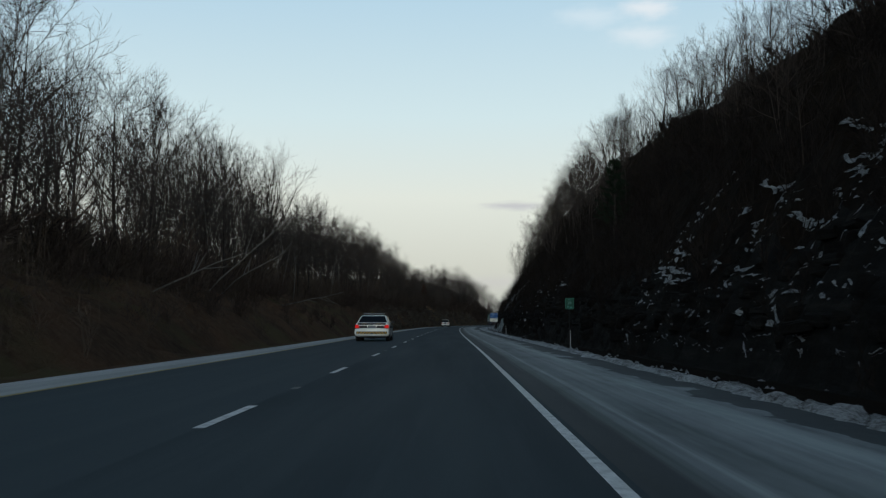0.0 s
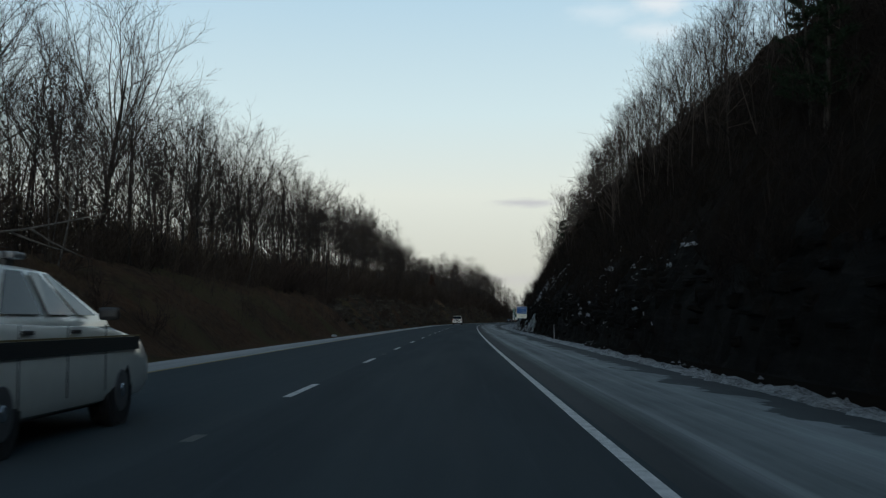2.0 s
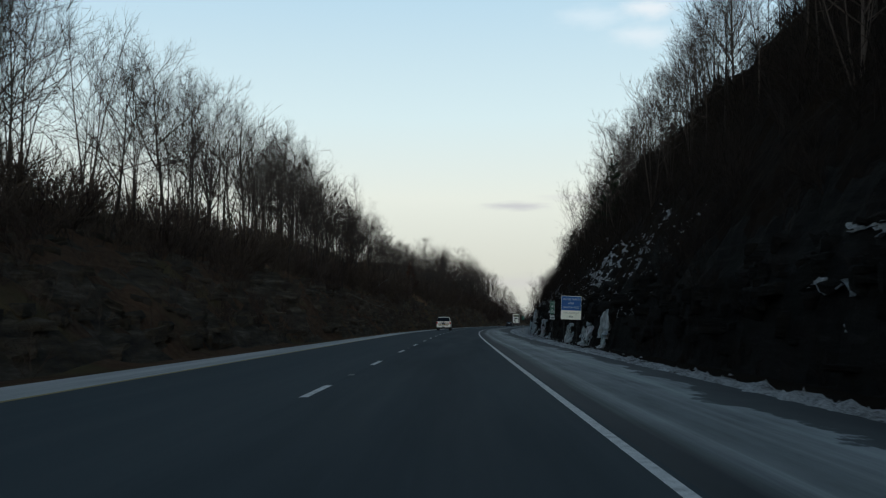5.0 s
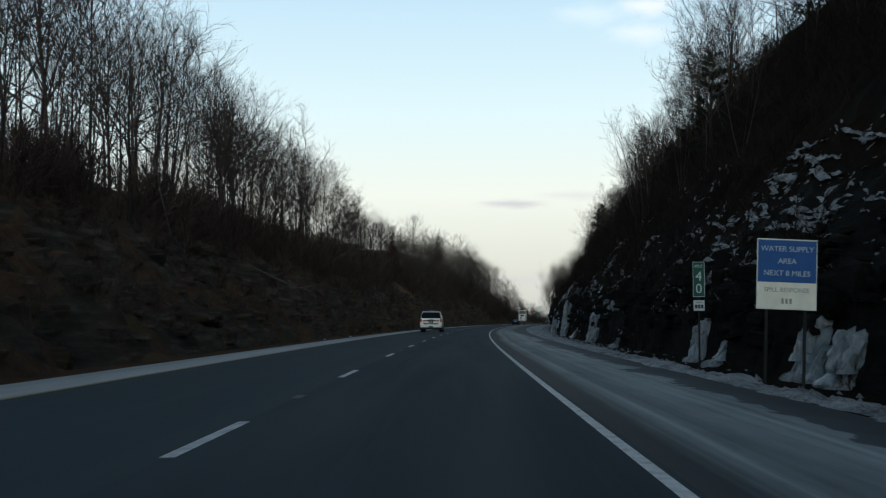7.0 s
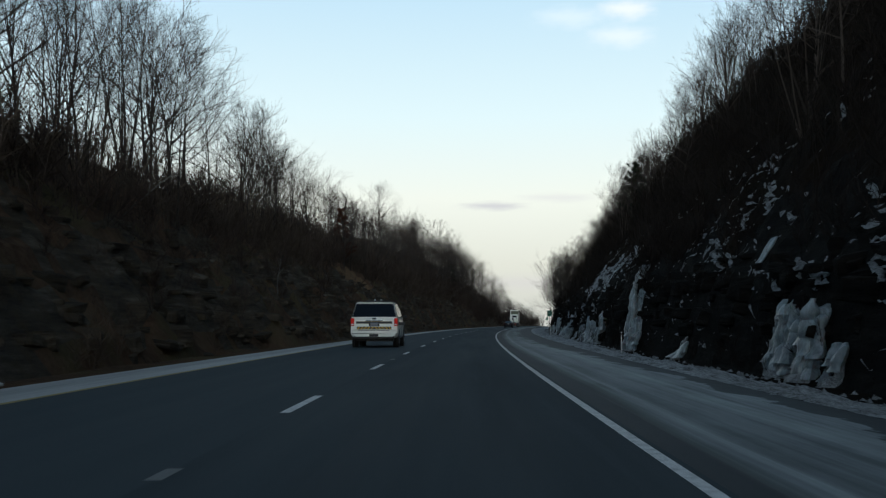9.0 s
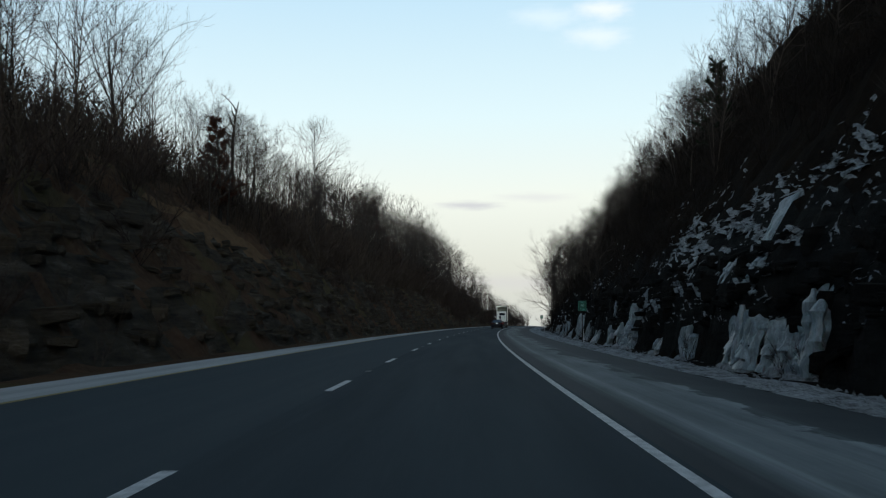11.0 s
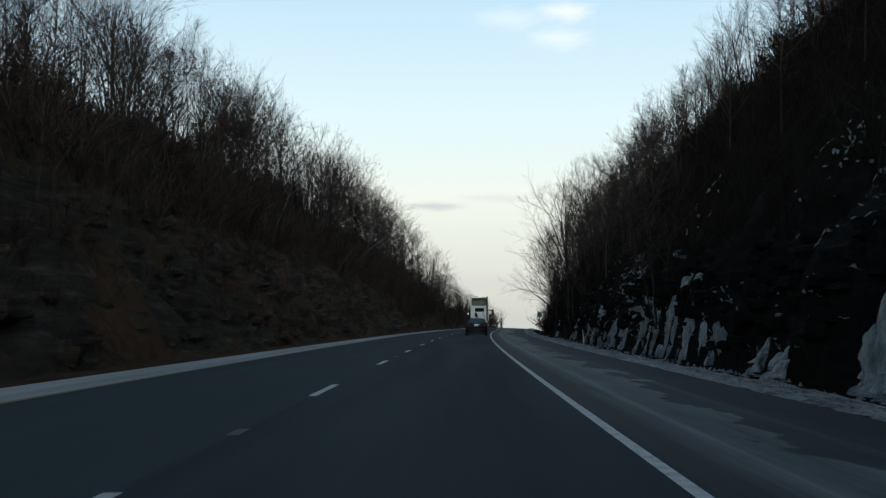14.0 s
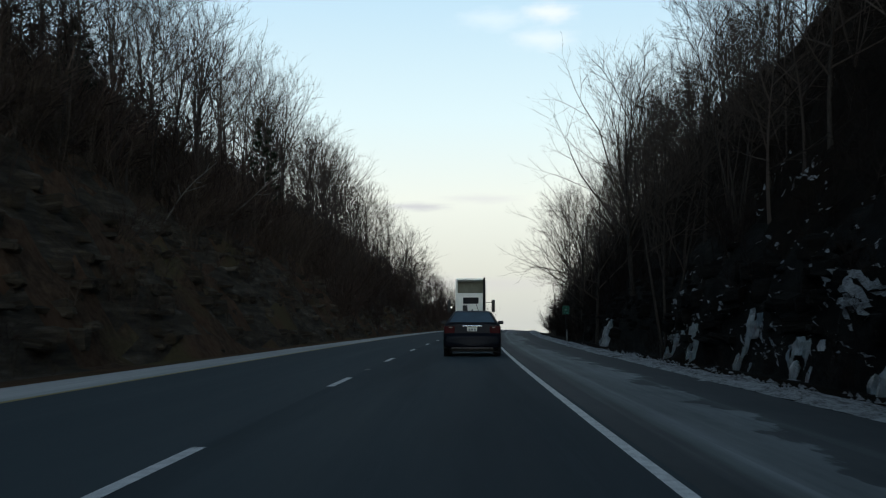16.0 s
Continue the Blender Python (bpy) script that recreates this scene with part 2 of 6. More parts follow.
def ground_material(name, litter, soil, dry, grass=None):
    """Leaf litter over dark soil, with paler dry grass."""
    m = Mat(name, 0.95)
    co = m.coords()
    a = m.noise(0.35, 6, co, 0.6)
    b = m.noise(3.5, 6, co, 0.65)
    c = m.mix(m.ramp(a, ((0.38, 0.0), (0.62, 1.0))), litter, soil)
    c = m.mix(m.ramp(b, ((0.4, 0.0), (0.75, 0.8))), c, dry)
    if grass:
        c = m.mix(m.ramp(m.noise(0.16, 5, co, 0.6), ((0.52, 0.0), (0.62, 0.75))), c, grass)
    m.color(c)
    m.bump(m.math("ADD", b, m.math("MULTIPLY", m.noise(11, 4, co, 0.7), 0.6)), 1.0, 0.16)
    m.b.inputs["Specular IOR Level"].default_value = 0.02
    return m.mat


def rock_material(name, dark, mid, light, moss):
    m = Mat(name, 0.9)
    co = m.coords()
    lay = m.noise(1.0, 5, m.coords("Object", (0.35, 0.35, 3.2)), 0.65)
    b = m.noise(2.2, 7, co, 0.7)
    c = m.ramp(lay, ((0.3, dark), (0.55, mid), (0.75, light)))
    c = m.mix(m.ramp(b, ((0.45, 0.0), (0.7, 0.7))), c, moss)
    m.b.inputs["Specular IOR Level"].default_value = 0.05
    m.color(c)
    m.bump(m.math("ADD", lay, m.math("ADD", b, m.math("MULTIPLY", m.noise(7.5, 5, co, 0.7), 0.7))), 1.0, 0.22)
    return m.mat


def snow_material(name, clean):
    """Old snow, gritty and melted through to dirt in places."""
    m = Mat(name, 0.8)
    co = m.coords()
    f = m.noise(2.2, 6, co, 0.75)
    g = m.noise(19, 6, co, 0.75)
    k = m.math("ADD", m.math("MULTIPLY", f, 0.5), m.math("MULTIPLY", g, 0.5))
    m.color(m.ramp(k, tuple((p, tuple(x * clean for x in c)) for p, c in ((0.39, (0.04, 0.04, 0.04)), (0.45, (0.20, 0.205, 0.21)), (0.53, (0.42, 0.44, 0.46)), (0.68, (0.70, 0.73, 0.76))))))
    m.bump(m.math("ADD", f, g), 1.0, 0.09)
    m.b.inputs["Specular IOR Level"].default_value = 0.2
    return m.mat


def ice_material(name, k):
    """Ice clouded with dirt; k: how clean it is."""
    m = Mat(name, 0.28)
    co = m.coords("Object", (4, 4, 0.9))
    f = m.math("ADD", m.math("MULTIPLY", m.noise(2.2, 6, co, 0.75), 0.6), m.math("MULTIPLY", m.noise(0.9, 4, m.coords("Object", (3, 3, 2)), 0.6), 0.4))
    c = m.ramp(f, tuple((p, tuple(x * k for x in c)) for p, c in ((0.34, (0.07, 0.085, 0.095)), (0.46, (0.20, 0.235, 0.255)), (0.55, (0.35, 0.40, 0.43)), (0.66, (0.54, 0.60, 0.64)))))
    m.color(m.mix(m.math("MULTIPLY", m.random(), 0.5), c, tuple(x * k for x in (0.16, 0.19, 0.21))))
    m.b.inputs["Subsurface Weight"].default_value = 0.15
    m.bump(f, 0.7, 0.07)
    return m.mat


def bark_material(name, dark, light):
    m = Mat(name, 0.9)
    co = m.coords("Object", (6, 6, 1.3))
    f = m.noise(3, 5, co, 0.65)
    c = m.ramp(f, ((0.3, dark), (0.7, light)))
    r = m.random()
    m.color(m.mix(m.math("MULTIPLY", r, 0.5), c, tuple(k * 0.55 for k in light)))
    m.bump(f, 0.6, 0.03)
    m.b.inputs["Specular IOR Level"].default_value = 0.04
    return m.mat


# near-black litter: the right hillside's shade is put into its colour
M_GROUND = ground_material("shade_dark_ground", (0.012, 0.0085, 0.006), (0.007, 0.006, 0.0055), (0.020, 0.014, 0.010))
M_BANK = ground_material("russet_bank_ground", (0.110, 0.062, 0.038), (0.058, 0.038, 0.026), (0.150, 0.100, 0.066), (0.098, 0.086, 0.044))
M_GRASS = ground_material("tan_dead_grass", (0.17, 0.105, 0.058), (0.11, 0.068, 0.04), (0.22, 0.15, 0.09))
# right-hand rock, with the slope's shade in its colours; left rock is lighter
M_ROCK = rock_material("shade_dark_rock", (0.005, 0.005, 0.005), (0.012, 0.0115, 0.011), (0.028, 0.026, 0.024), (0.010, 0.0075, 0.005))
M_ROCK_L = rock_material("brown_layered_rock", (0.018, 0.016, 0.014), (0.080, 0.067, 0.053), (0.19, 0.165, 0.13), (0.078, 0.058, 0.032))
M_SNOW = snow_material("old_snow", 1.0)
M_ICE = ice_material("frozen_seep_ice", 0.68)
M_ICE_DULL = ice_material("dull_wet_ice", 0.55)
M_SNOW_THIN = snow_material("thin_dirty_snow", 0.75)
M_BARK = bark_material("grey_bark", (0.018, 0.015, 0.013), (0.055, 0.047, 0.041))
M_TWIG = bark_material("brown_twig", (0.032, 0.025, 0.021), (0.078, 0.062, 0.053))
M_BIRCH = bark_material("pale_bark", (0.055, 0.05, 0.045), (0.17, 0.155, 0.14))
M_NEEDLE = bark_material("pine_needle", (0.008, 0.014, 0.009), (0.022, 0.034, 0.020))


# ---------------------------------------------------------------- mesh helpers
def mesh_of(name, verts, faces, material, uvs=None, shade=False):
    me = bpy.data.meshes.new(name)
    me.from_pydata([tuple(v) for v in verts], [], faces)
    mats = material if isinstance(material, (list, tuple)) else [material]
    for m in mats:
        me.materials.append(m)
    if uvs is not None:
        layer = me.uv_layers.new(name="chart")
        idx = np.empty(len(me.loops), dtype=np.int32)
        me.loops.foreach_get("vertex_index", idx)
        layer.data.foreach_set("uv", np.asarray(uvs, dtype=np.float32)[idx].ravel())
    if shade:
        me.polygons.foreach_set("use_smooth", [True] * len(me.polygons))
    me.update()
    return me


def part(name, bm, material, parent, label=""):
    """One mesh object from a bmesh, under a thing or a part."""
    me = bpy.data.meshes.new(name)
    bm.to_mesh(me)
    bm.free()
    me.materials.append(material)
    ob = new(name, me)
    ob.parent = parent
    return tagged(ob, label) if label else ob


def strip(name, us, zs, s0, s1, step, material, kind="structure", label="", category=""):
    """A long sheet along the road between offsets us with heights zs."""
    verts, uvs, faces = [], [], []
    n = int(round((s1 - s0) / step))
    for i in range(n + 1):
        s = s0 + (s1 - s0) * i / n
        for u, z in zip(us, zs):
            verts.append(road_point(s, u, z))
            uvs.append((u, s))
    k = len(us)
    for i in range(n):
        for j in range(k - 1):
            a = i * k + j
            faces.append((a, a + 1, a + k + 1, a + k))
    ob = new(name, mesh_of(name, verts, faces, material, uvs, True))
    return tagged(ob, label, category, "", kind)


# ---------------------------------------------------------------- the ground
ROAD_LEFT, ROAD_RIGHT = -8.7, 4.0
LEFT_TOP = ((-80, 3.0), (60, 3.5), (130, 4.4), (180, 6.2), (240, 9.4), (300, 11.0), (390, 14.0), (500, 14.0), (600, 12.0), (660, 8.0), (800, 2.5), (1300, 0.5))


# height of the woods' tops at u = -22 and u = 20
LEFT_CROWN = ((0, 17), (58, 19), (77, 20), (133, 19.3), (185, 20.0), (233, 22.2), (306, 25), (350, 22), (417, 20.6), (458, 22.6), (563, 29), (640, 26), (760, 18), (900, 12))
RIGHT_CROWN = ((0, 20), (72, 20.2), (104, 22.8), (150, 25.5), (186, 27), (219, 28), (292, 27.8), (340, 26.3), (397, 25.3), (461, 24.8), (500, 24.6), (551, 26), (600, 28.3), (640, 27.8), (680, 23), (780, 15), (900, 9))


def fbm(x, y, z=0.0):
    return noise.fractal(Vector((x, y, z)), 1.0, 2.1, 4)


def ground_height(s, u):
    if abs(u) > 450:
        return -45.5 - grade(s)
    if u >= 0:
        z = -0.06 * min(u, 4.0) - 0.15 * max(0.0, min(u, 6.4) - 4.0)
        if u > 6.2:
            v = u - 7.9 - 0.6 * fbm(s * 0.09, 3.1) - 0.2 * fbm(s * 0.5, 9.0)
            reach = min(u, 25.0) + 0.12 * max(0.0, u - 25.0)
            top = max(0.4, (knots(s, ((120, 0.82), (200, 0.87), (380, 0.86), (440, 0.84), (500, 0.87))) + 0.05 * fbm(s * 0.035, 21.0)) * knots(s, RIGHT_CROWN) / 20 * (reach + 1.4))
            face = knots(s, ((-80, 1.2), (60, 2.0), (170, 3.2), (470, 3.6), (560, 2.5), (700, 1.0)))
            rise = face * smooth(0.0, 1.0, v) + max(0.0, v - 0.9) * knots(s, ((-80, 1.35), (600, 1.35), (660, 1.0)))
            rise = rise / (1 + (rise / top) ** 8) ** 0.125 if rise > 0 else 0
            if v > 0:
                w = fbm(s * 0.22, u * 0.22, 2.0)
                rise += min(1.0, v / 2) * ((0.9 + 0.9 * smooth(5, 12, v)) * w + 0.35 * fbm(s * 0.9, u * 0.9, 7.0))
                ledge = 0.55
                q = math.floor(rise / ledge) * ledge + ledge * smooth(0.25, 1.0, (rise / ledge) % 1.0)
                rise = rise * 0.35 + q * 0.65
            z += max(rise, -0.1)
        return z
    if u > ROAD_LEFT:
        return 0.0
    v = -(u - ROAD_LEFT)
    top = knots(s, LEFT_TOP)
    w = v - 1.3 - 0.7 * fbm(s * 0.08, 11.0)
    rise = -0.05 * min(v, 1.4)
    if w > 0:
        r = top * (1 - math.exp(-w * (0.9 + 0.05 * top) / top))
        r += min(1.0, w / 2) * (0.5 * fbm(s * 0.2, u * 0.25, 5.0) + 0.28 * fbm(s * 0.8, u * 0.9, 4.0))
        if s > 150:
            ledge = 0.75
            q = math.floor(r / ledge) * ledge + ledge * smooth(0.45, 1.0, (r / ledge) % 1.0)
            k = smooth(150, 230, s) * 0.85 * (1 - smooth(8, 12, w))
            r = r * (1 - k) + q * k
        rise += r + (0.08 + 0.42 * smooth(440, 510, s) * (1 - smooth(600, 680, s))) * min(14.0, max(0.0, w - 8))
    return rise


def ground_side(name, us, s_rows, label, mats, rock_at):
    verts, faces, index = [], [], []
    for s in s_rows:
        for u in us:
            verts.append(road_point(s, u, ground_height(s, u)))
    k = len(us)
    for i in range(len(s_rows) - 1):
        for j in range(k - 1):
            a = i * k + j
            faces.append((a, a + 1, a + k + 1, a + k))
            index.append(rock_at(s_rows[i], us[j]))
    me = mesh_of(name, verts, faces, mats, None, False)
    me.polygons.foreach_set("material_index", index)
    return tagged(new(name, me), label, "ground", "", "structure")


S_ROWS = [-76, -68] + [-60 + 0.8 * i for i in range(int(560 / 0.8))] + [500 + 2.5 * i for i in range(121)] + [805 + 12 * i for i in range(40)]
U_RIGHT = [4.0, 4.35, 4.7, 5.1, 5.6, 6.0] + [6.3 + 0.3 * i for i in range(24)] + [13.8 + 0.8 * i for i in range(18)] + [29, 32, 36, 45, 60, 90, 160, 400, 520]
U_LEFT = [-520, -400, -160, -90, -60, -45, -36] + [-31 + 0.8 * i for i in range(13)] + [-20.5 + 0.4 * i for i in range(27)] + [-9.6, -9.15, -8.7]


def right_rock(s, u):
    return 1 if 7.6 < u < 10.5 + 2.5 * fbm(s * 0.07, 1.0) else 0


def left_rock(s, u):
    if 361 < s < 379 and -16.6 - 1.2 * fbm(s * 0.2, 8.0) < u < -14.2 - 0.9 * fbm(s * 0.3, 2.0):
        return 2
    return 1 if s > 150 and -15.5 - 2.0 * fbm(s * 0.06, 6.0) < u < -10.4 and fbm(s * 0.16, u * 0.45, 3.0) > -0.08 else 0


ground_side("ground_right", U_RIGHT, S_ROWS, "steep wooded hillside of rock and leaf litter, coloured dark for shade", [M_GROUND, M_ROCK], right_rock)
ground_side("ground_left", U_LEFT, S_ROWS, "brown bank of rock ledges and dead leaves", [M_BANK, M_ROCK_L, M_GRASS], left_rock)

# flat country beyond, down to the horizon
verts = [(-4500, -4500, -45), (4500, -4500, -45), (4500, 4500, -45), (-4500, 4500, -45)]
tagged(new("ground", mesh_of("ground", verts, [(0, 1, 2, 3)], M_GROUND)), "brown winter country far beyond the hills", "ground", "", "structure")

LANE = 3.55
road = strip("road", (-7.45, -5.5, -3.55, -1.8, 0.12), (0, 0, 0, 0, 0), -76, 1276, 4, M_ROAD, "structure", "dark two-lane asphalt carriageway with worn wheel tracks", "road")
strip("shoulder_right", (0.12, 1.5, 2.8, 4.05), (0, -0.085, -0.165, -0.24), -76, 1276, 4, M_SHOULDER, "structure", "wide asphalt shoulder streaked with dried road salt", "road shoulder")
strip("shoulder_left", (-8.75, -8.2, -7.45), (0.0, 0.004, 0.0), -76, 1276, 4, M_GUTTER, "structure", "pale salted left shoulder strip", "road shoulder")
tagged(strip("edge_line", (-0.055, 0.055), (0.005, 0.005), -76, 1276, 4, M_LINE, "structure", "solid white right edge line", "road marking"))
tagged(strip("yellow_line", (-7.43, -7.31), (0.005, 0.005), -76, 1276, 4, M_YELLOW, "structure", "worn yellow left edge line", "road marking"))
DASH_START = -1.1
for i in range(-3, 62):
    s = DASH_START + 12.19 * i
    ob = strip("lane_dash", (-LANE - 0.06, -LANE + 0.06), (0.005, 0.005), s, s + 3.05, 1.525, M_LINE, "structure", "worn white lane dash on asphalt", "road marking")
    ob["group"] = "lane dashes"

# ground-in grooves for lane reflectors, in every second gap between dashes
for i in range(-2, 31):
    s = 18.0 + 24.38 * i
    ob = strip("lane_reflector", (-LANE - 0.06, -LANE + 0.06), (0.004, 0.004), s - 0.3, s + 0.3, 0.3, M_SHOULDER_LIGHT, "structure", "short pale reflector groove in the lane line", "road marking")
    ob["group"] = "lane reflectors"


def snow_bank():
    """Ploughed snow along the shoulder: lumpy, of uneven width, with gaps."""
    verts, faces = [], []
    n = int(760 / 0.3)
    for i in range(n + 1):
        s = -55 + i * 0.3
        a = fbm(s * 0.25, 40.0)
        b = fbm(s * 1.3, 43.0)
        inner = 3.98 + 0.25 * a + 0.20 * b + 0.16 * fbm(s * 3.1, 47.0)
        wide = max(0.15, knots(s, ((0, 0.75), (100, 0.9), (200, 1.2), (270, 2.0), (340, 3.1), (450, 2.6), (520, 1.9), (700, 1.0))) + 0.4 * fbm(s * 0.06, 50.0) + 0.45 * fbm(s * 0.9, 55.0))
        high = max(0.02, 0.09 + 0.10 * fbm(s * 0.5, 60.0) + 0.10 * fbm(s * 2.1, 65.0))
        for k in range(7):
            u = inner + wide * k / 6
            lump = 0.10 * fbm(s * 2.3, u * 2.3, 3.0) + 0.10 * fbm(s * 6.5, u * 6.5, 8.0)
            z = (0.0 if k in (0, 6) else high * math.sin(math.pi * k / 6) ** 0.7 + lump) + (-0.03 if k in (0, 6) else 0)
            verts.append(road_point(s, u, ground_height(s, u) + z))
    for i in range(n):
        for k in range(6):
            a = i * 7 + k
            faces.append((a, a + 1, a + 8, a + 7))
    return tagged(new("snow_bank", mesh_of("snow_bank", verts, faces, M_SNOW, None, True)), "narrow bank of dirty ploughed snow along the shoulder", "snow", "", "structure")


snow_bank()

# ---------------------------------------------------------------- trees
def tube(verts, faces, pts, radii, sides):
    """A tapered tube through points; a zero radius ends it in a tip."""
    base = len(verts)
    n = len(pts)
    rings = []
    for i in range(n):
        d = (pts[min(i + 1, n - 1)] - pts[max(i - 1, 0)]).normalized()
        a = d.orthogonal().normalized()
        b = d.cross(a)
        if radii[i] <= 0:
            rings.append([len(verts)])
            verts.append(pts[i])
            continue
        ring = []
        for k in range(sides):
            w = math.tau * k / sides
            ring.append(len(verts))
            verts.append(pts[i] + (a * math.cos(w) + b * math.sin(w)) * radii[i])
        rings.append(ring)
    for r, q in zip(rings, rings[1:]):
        for k in range(sides):
            if len(q) == 1:
                faces.append((r[k], r[(k + 1) % sides], q[0]))
            else:
                faces.append((r[k], r[(k + 1) % sides], q[(k + 1) % sides], q[k]))
    return base


def bend(rng, start, way, length, n, wander, lift):
    pts, p, d = [start.copy()], start.copy(), way.normalized()
    for i in range(n):
        d = (d + Vector((rng.uniform(-wander, wander), rng.uniform(-wander, wander), rng.uniform(-wander, wander) + lift))).normalized()
        p = p + d * (length / n)
        pts.append(p.copy())
    return pts


def along(pts, f):
    k = f * (len(pts) - 1)
    i = min(int(k), len(pts) - 2)
    return pts[i].lerp(pts[i + 1], k - i), (pts[i + 1] - pts[i]).normalized()


def turn_from(rng, d, angle):
    a = d.orthogonal().normalized()
    b = d.cross(a)
    w = rng.uniform(0, math.tau)
    return d * math.cos(angle) + (a * math.cos(w) + b * math.sin(w)) * math.sin(angle)


def shoot(cv, cf, rng, start, way, length, r, level, fine, lift):
    """A branch with its side branches down to single twigs."""
    seg = (5, 2, 1)[level] if fine else (2, 1, 1)[level]
    pts = bend(rng, start, way, length, seg, (0.20, 0.24, 0.16)[level], lift)
    n = len(pts) - 1
    sides = 4 if level == 0 and fine else 3
    tube(cv, cf, pts, [r * (1 - 0.72 * i / n) for i in range(n)] + [0.0], sides)
    if level == 2 or (not fine and level == 1):
        count = 3 if fine else 5
        for q in range(count):
            p, d = along(pts, 0.2 + 0.8 * (q + rng.random()) / count)
            d = turn_from(rng, d, radians(rng.uniform(18, 48))) + Vector((0, 0, 0.22))
            e = p + d.normalized() * rng.uniform(0.25, 0.60) * (1.0 if fine else 1.5)
            w = turn_from(rng, (e - p).normalized(), math.pi / 2) * (0.0055 if fine else 0.0085)
            cf.append((len(cv), len(cv) + 1, len(cv) + 2))
            cv.extend((p - w, p + w, e))
        return
    count = ((7, 5)[level] if fine else 6)
    az = rng.uniform(0, math.tau)
    for k in range(count):
        g = 0.16 + 0.84 * (k + 0.2 + 0.6 * rng.random()) / count
        p, d = along(pts, min(g, 1.0))
        a = d.orthogonal().normalized()
        b = d.cross(a)
        az += 2.4 + rng.uniform(-0.4, 0.4)
        ang = radians(rng.uniform(32, 66) * (1.0 - 0.4 * g))
        out = d * math.cos(ang) + (a * math.cos(az) + b * math.sin(az)) * math.sin(ang) + Vector((0, 0, 0.06))
        ln = length * rng.uniform(0.34, 0.54) * (1.25 - 0.65 * g) + 0.12
        shoot(cv, cf, rng, p, out, ln, max((0.013, 0.008)[level] if fine else 0.012, r * (1 - 0.7 * g) * 0.5), level + 1, fine, 0.035)


def tree_shape(rng, height, kind, fine=True):
    """Trunk and crown of a bare winter tree: (verts, faces) of each.
    vase: a short trunk that fans out into long straight limbs; oak: a stout trunk with spreading crooked limbs;
    ash: a slender trunk with ascending limbs; clump: several tall stems from one base; birch: a thin leaning stem."""
    tv, tf, cv, cf = [], [], [], []
    stems = {"clump": rng.choice((3, 3, 4)), "birch": rng.choice((1, 2))}.get(kind, 1)
    girth = {"oak": 0.13, "vase": 0.12, "ash": 0.085, "clump": 0.07, "birch": 0.045}[kind]
    low = {"oak": 0.30, "vase": 0.26, "ash": 0.34, "clump": 0.36, "birch": 0.40}[kind]
    limbs = {"oak": 14, "vase": 15, "ash": 15, "clump": 6, "birch": 7}[kind]
    wide = {"oak": (76, 34), "vase": (58, 10), "ash": (68, 28), "clump": (64, 26), "birch": (45, 20)}[kind]
    reach = {"oak": 0.46, "vase": 0.58, "ash": 0.36, "clump": 0.30, "birch": 0.20}[kind]
    for k in range(stems):
        tilt = 0.04 if kind in ("vase", "ash", "oak") else 0.10
        way = Vector((rng.uniform(-tilt, tilt), rng.uniform(-tilt, tilt), 1))
        if stems > 1:
            a = math.tau * (k + rng.uniform(-0.2, 0.2)) / stems
            way += Vector((math.cos(a), math.sin(a), 0)) * rng.uniform(0.06, 0.22)
        h = height * (1.0 if k == 0 else rng.uniform(0.72, 1.0))
        pts = bend(rng, Vector((0, 0, -0.5)), way, h * 0.96 + 0.5, 8, 0.085 if kind == "oak" else 0.045, 0.03)
        taper = 0.6 if kind == "vase" else 0.95
        tube(tv, tf, pts, [girth * (1.3 if i == 0 else max(0.02, 1 - (0.97 if i > 5 else taper + 0.1 * i / 8) * (i / 8) ** 0.85)) for i in range(9)], 6 if fine else 3)
        az = rng.uniform(0, math.tau)
        for i in range(limbs):
            f = (i + rng.random()) / limbs
            at = low + ((0.62 if kind == "vase" else 0.97) - low) * f
            p, d = along(pts, at)
            az += 2.4 + rng.uniform(-0.5, 0.5)
            ang = radians(wide[0] + (wide[1] - wide[0]) * f ** 0.8 + rng.uniform(-8, 8))
            out = Vector((math.sin(ang) * math.cos(az), math.sin(ang) * math.sin(az), math.cos(ang))) + d * 0.12
            room = (height * 1.01 - p.z) / max(0.5, math.cos(ang * 0.75))
            ln = min(room, reach * h * (1.15 - (0.1 if kind == "vase" else 0.5) * f)) * rng.uniform(0.78, 1.04) + 0.3
            r = max(0.02, girth * (1 - 0.8 * at) * rng.uniform(0.42, 0.62))
            shoot(cv, cf, rng, p, out, ln, r, 0, fine, 0.02 if kind == "oak" else 0.035)
    return tv, tf, cv, cf


TREE_LABELS = {"oak": "bare grey winter tree with crooked spreading limbs", "vase": "bare winter tree whose limbs fan out upward from a short trunk",
               "ash": "tall slender bare tree with upright limbs", "clump": "bare multi-stemmed tree forking from its base", "birch": "pale-barked leaning birch with few bare twigs"}


def make_tree(kind, seed):
    sh = tree_shape(random.Random(seed), 10, kind)
    root = new("tree")
    bark = M_BIRCH if kind == "birch" else M_BARK
    for name, v, f, m in (("trunk", sh[0], sh[1], bark), ("crown", sh[2], sh[3], M_TWIG)):
        ob = new(name, mesh_of(kind + "_" + name, v, f, m, None, True))
        ob.parent = root
    return tagged(root, TREE_LABELS[kind], "tree", "roadside trees")


tree_rng = random.Random(7)
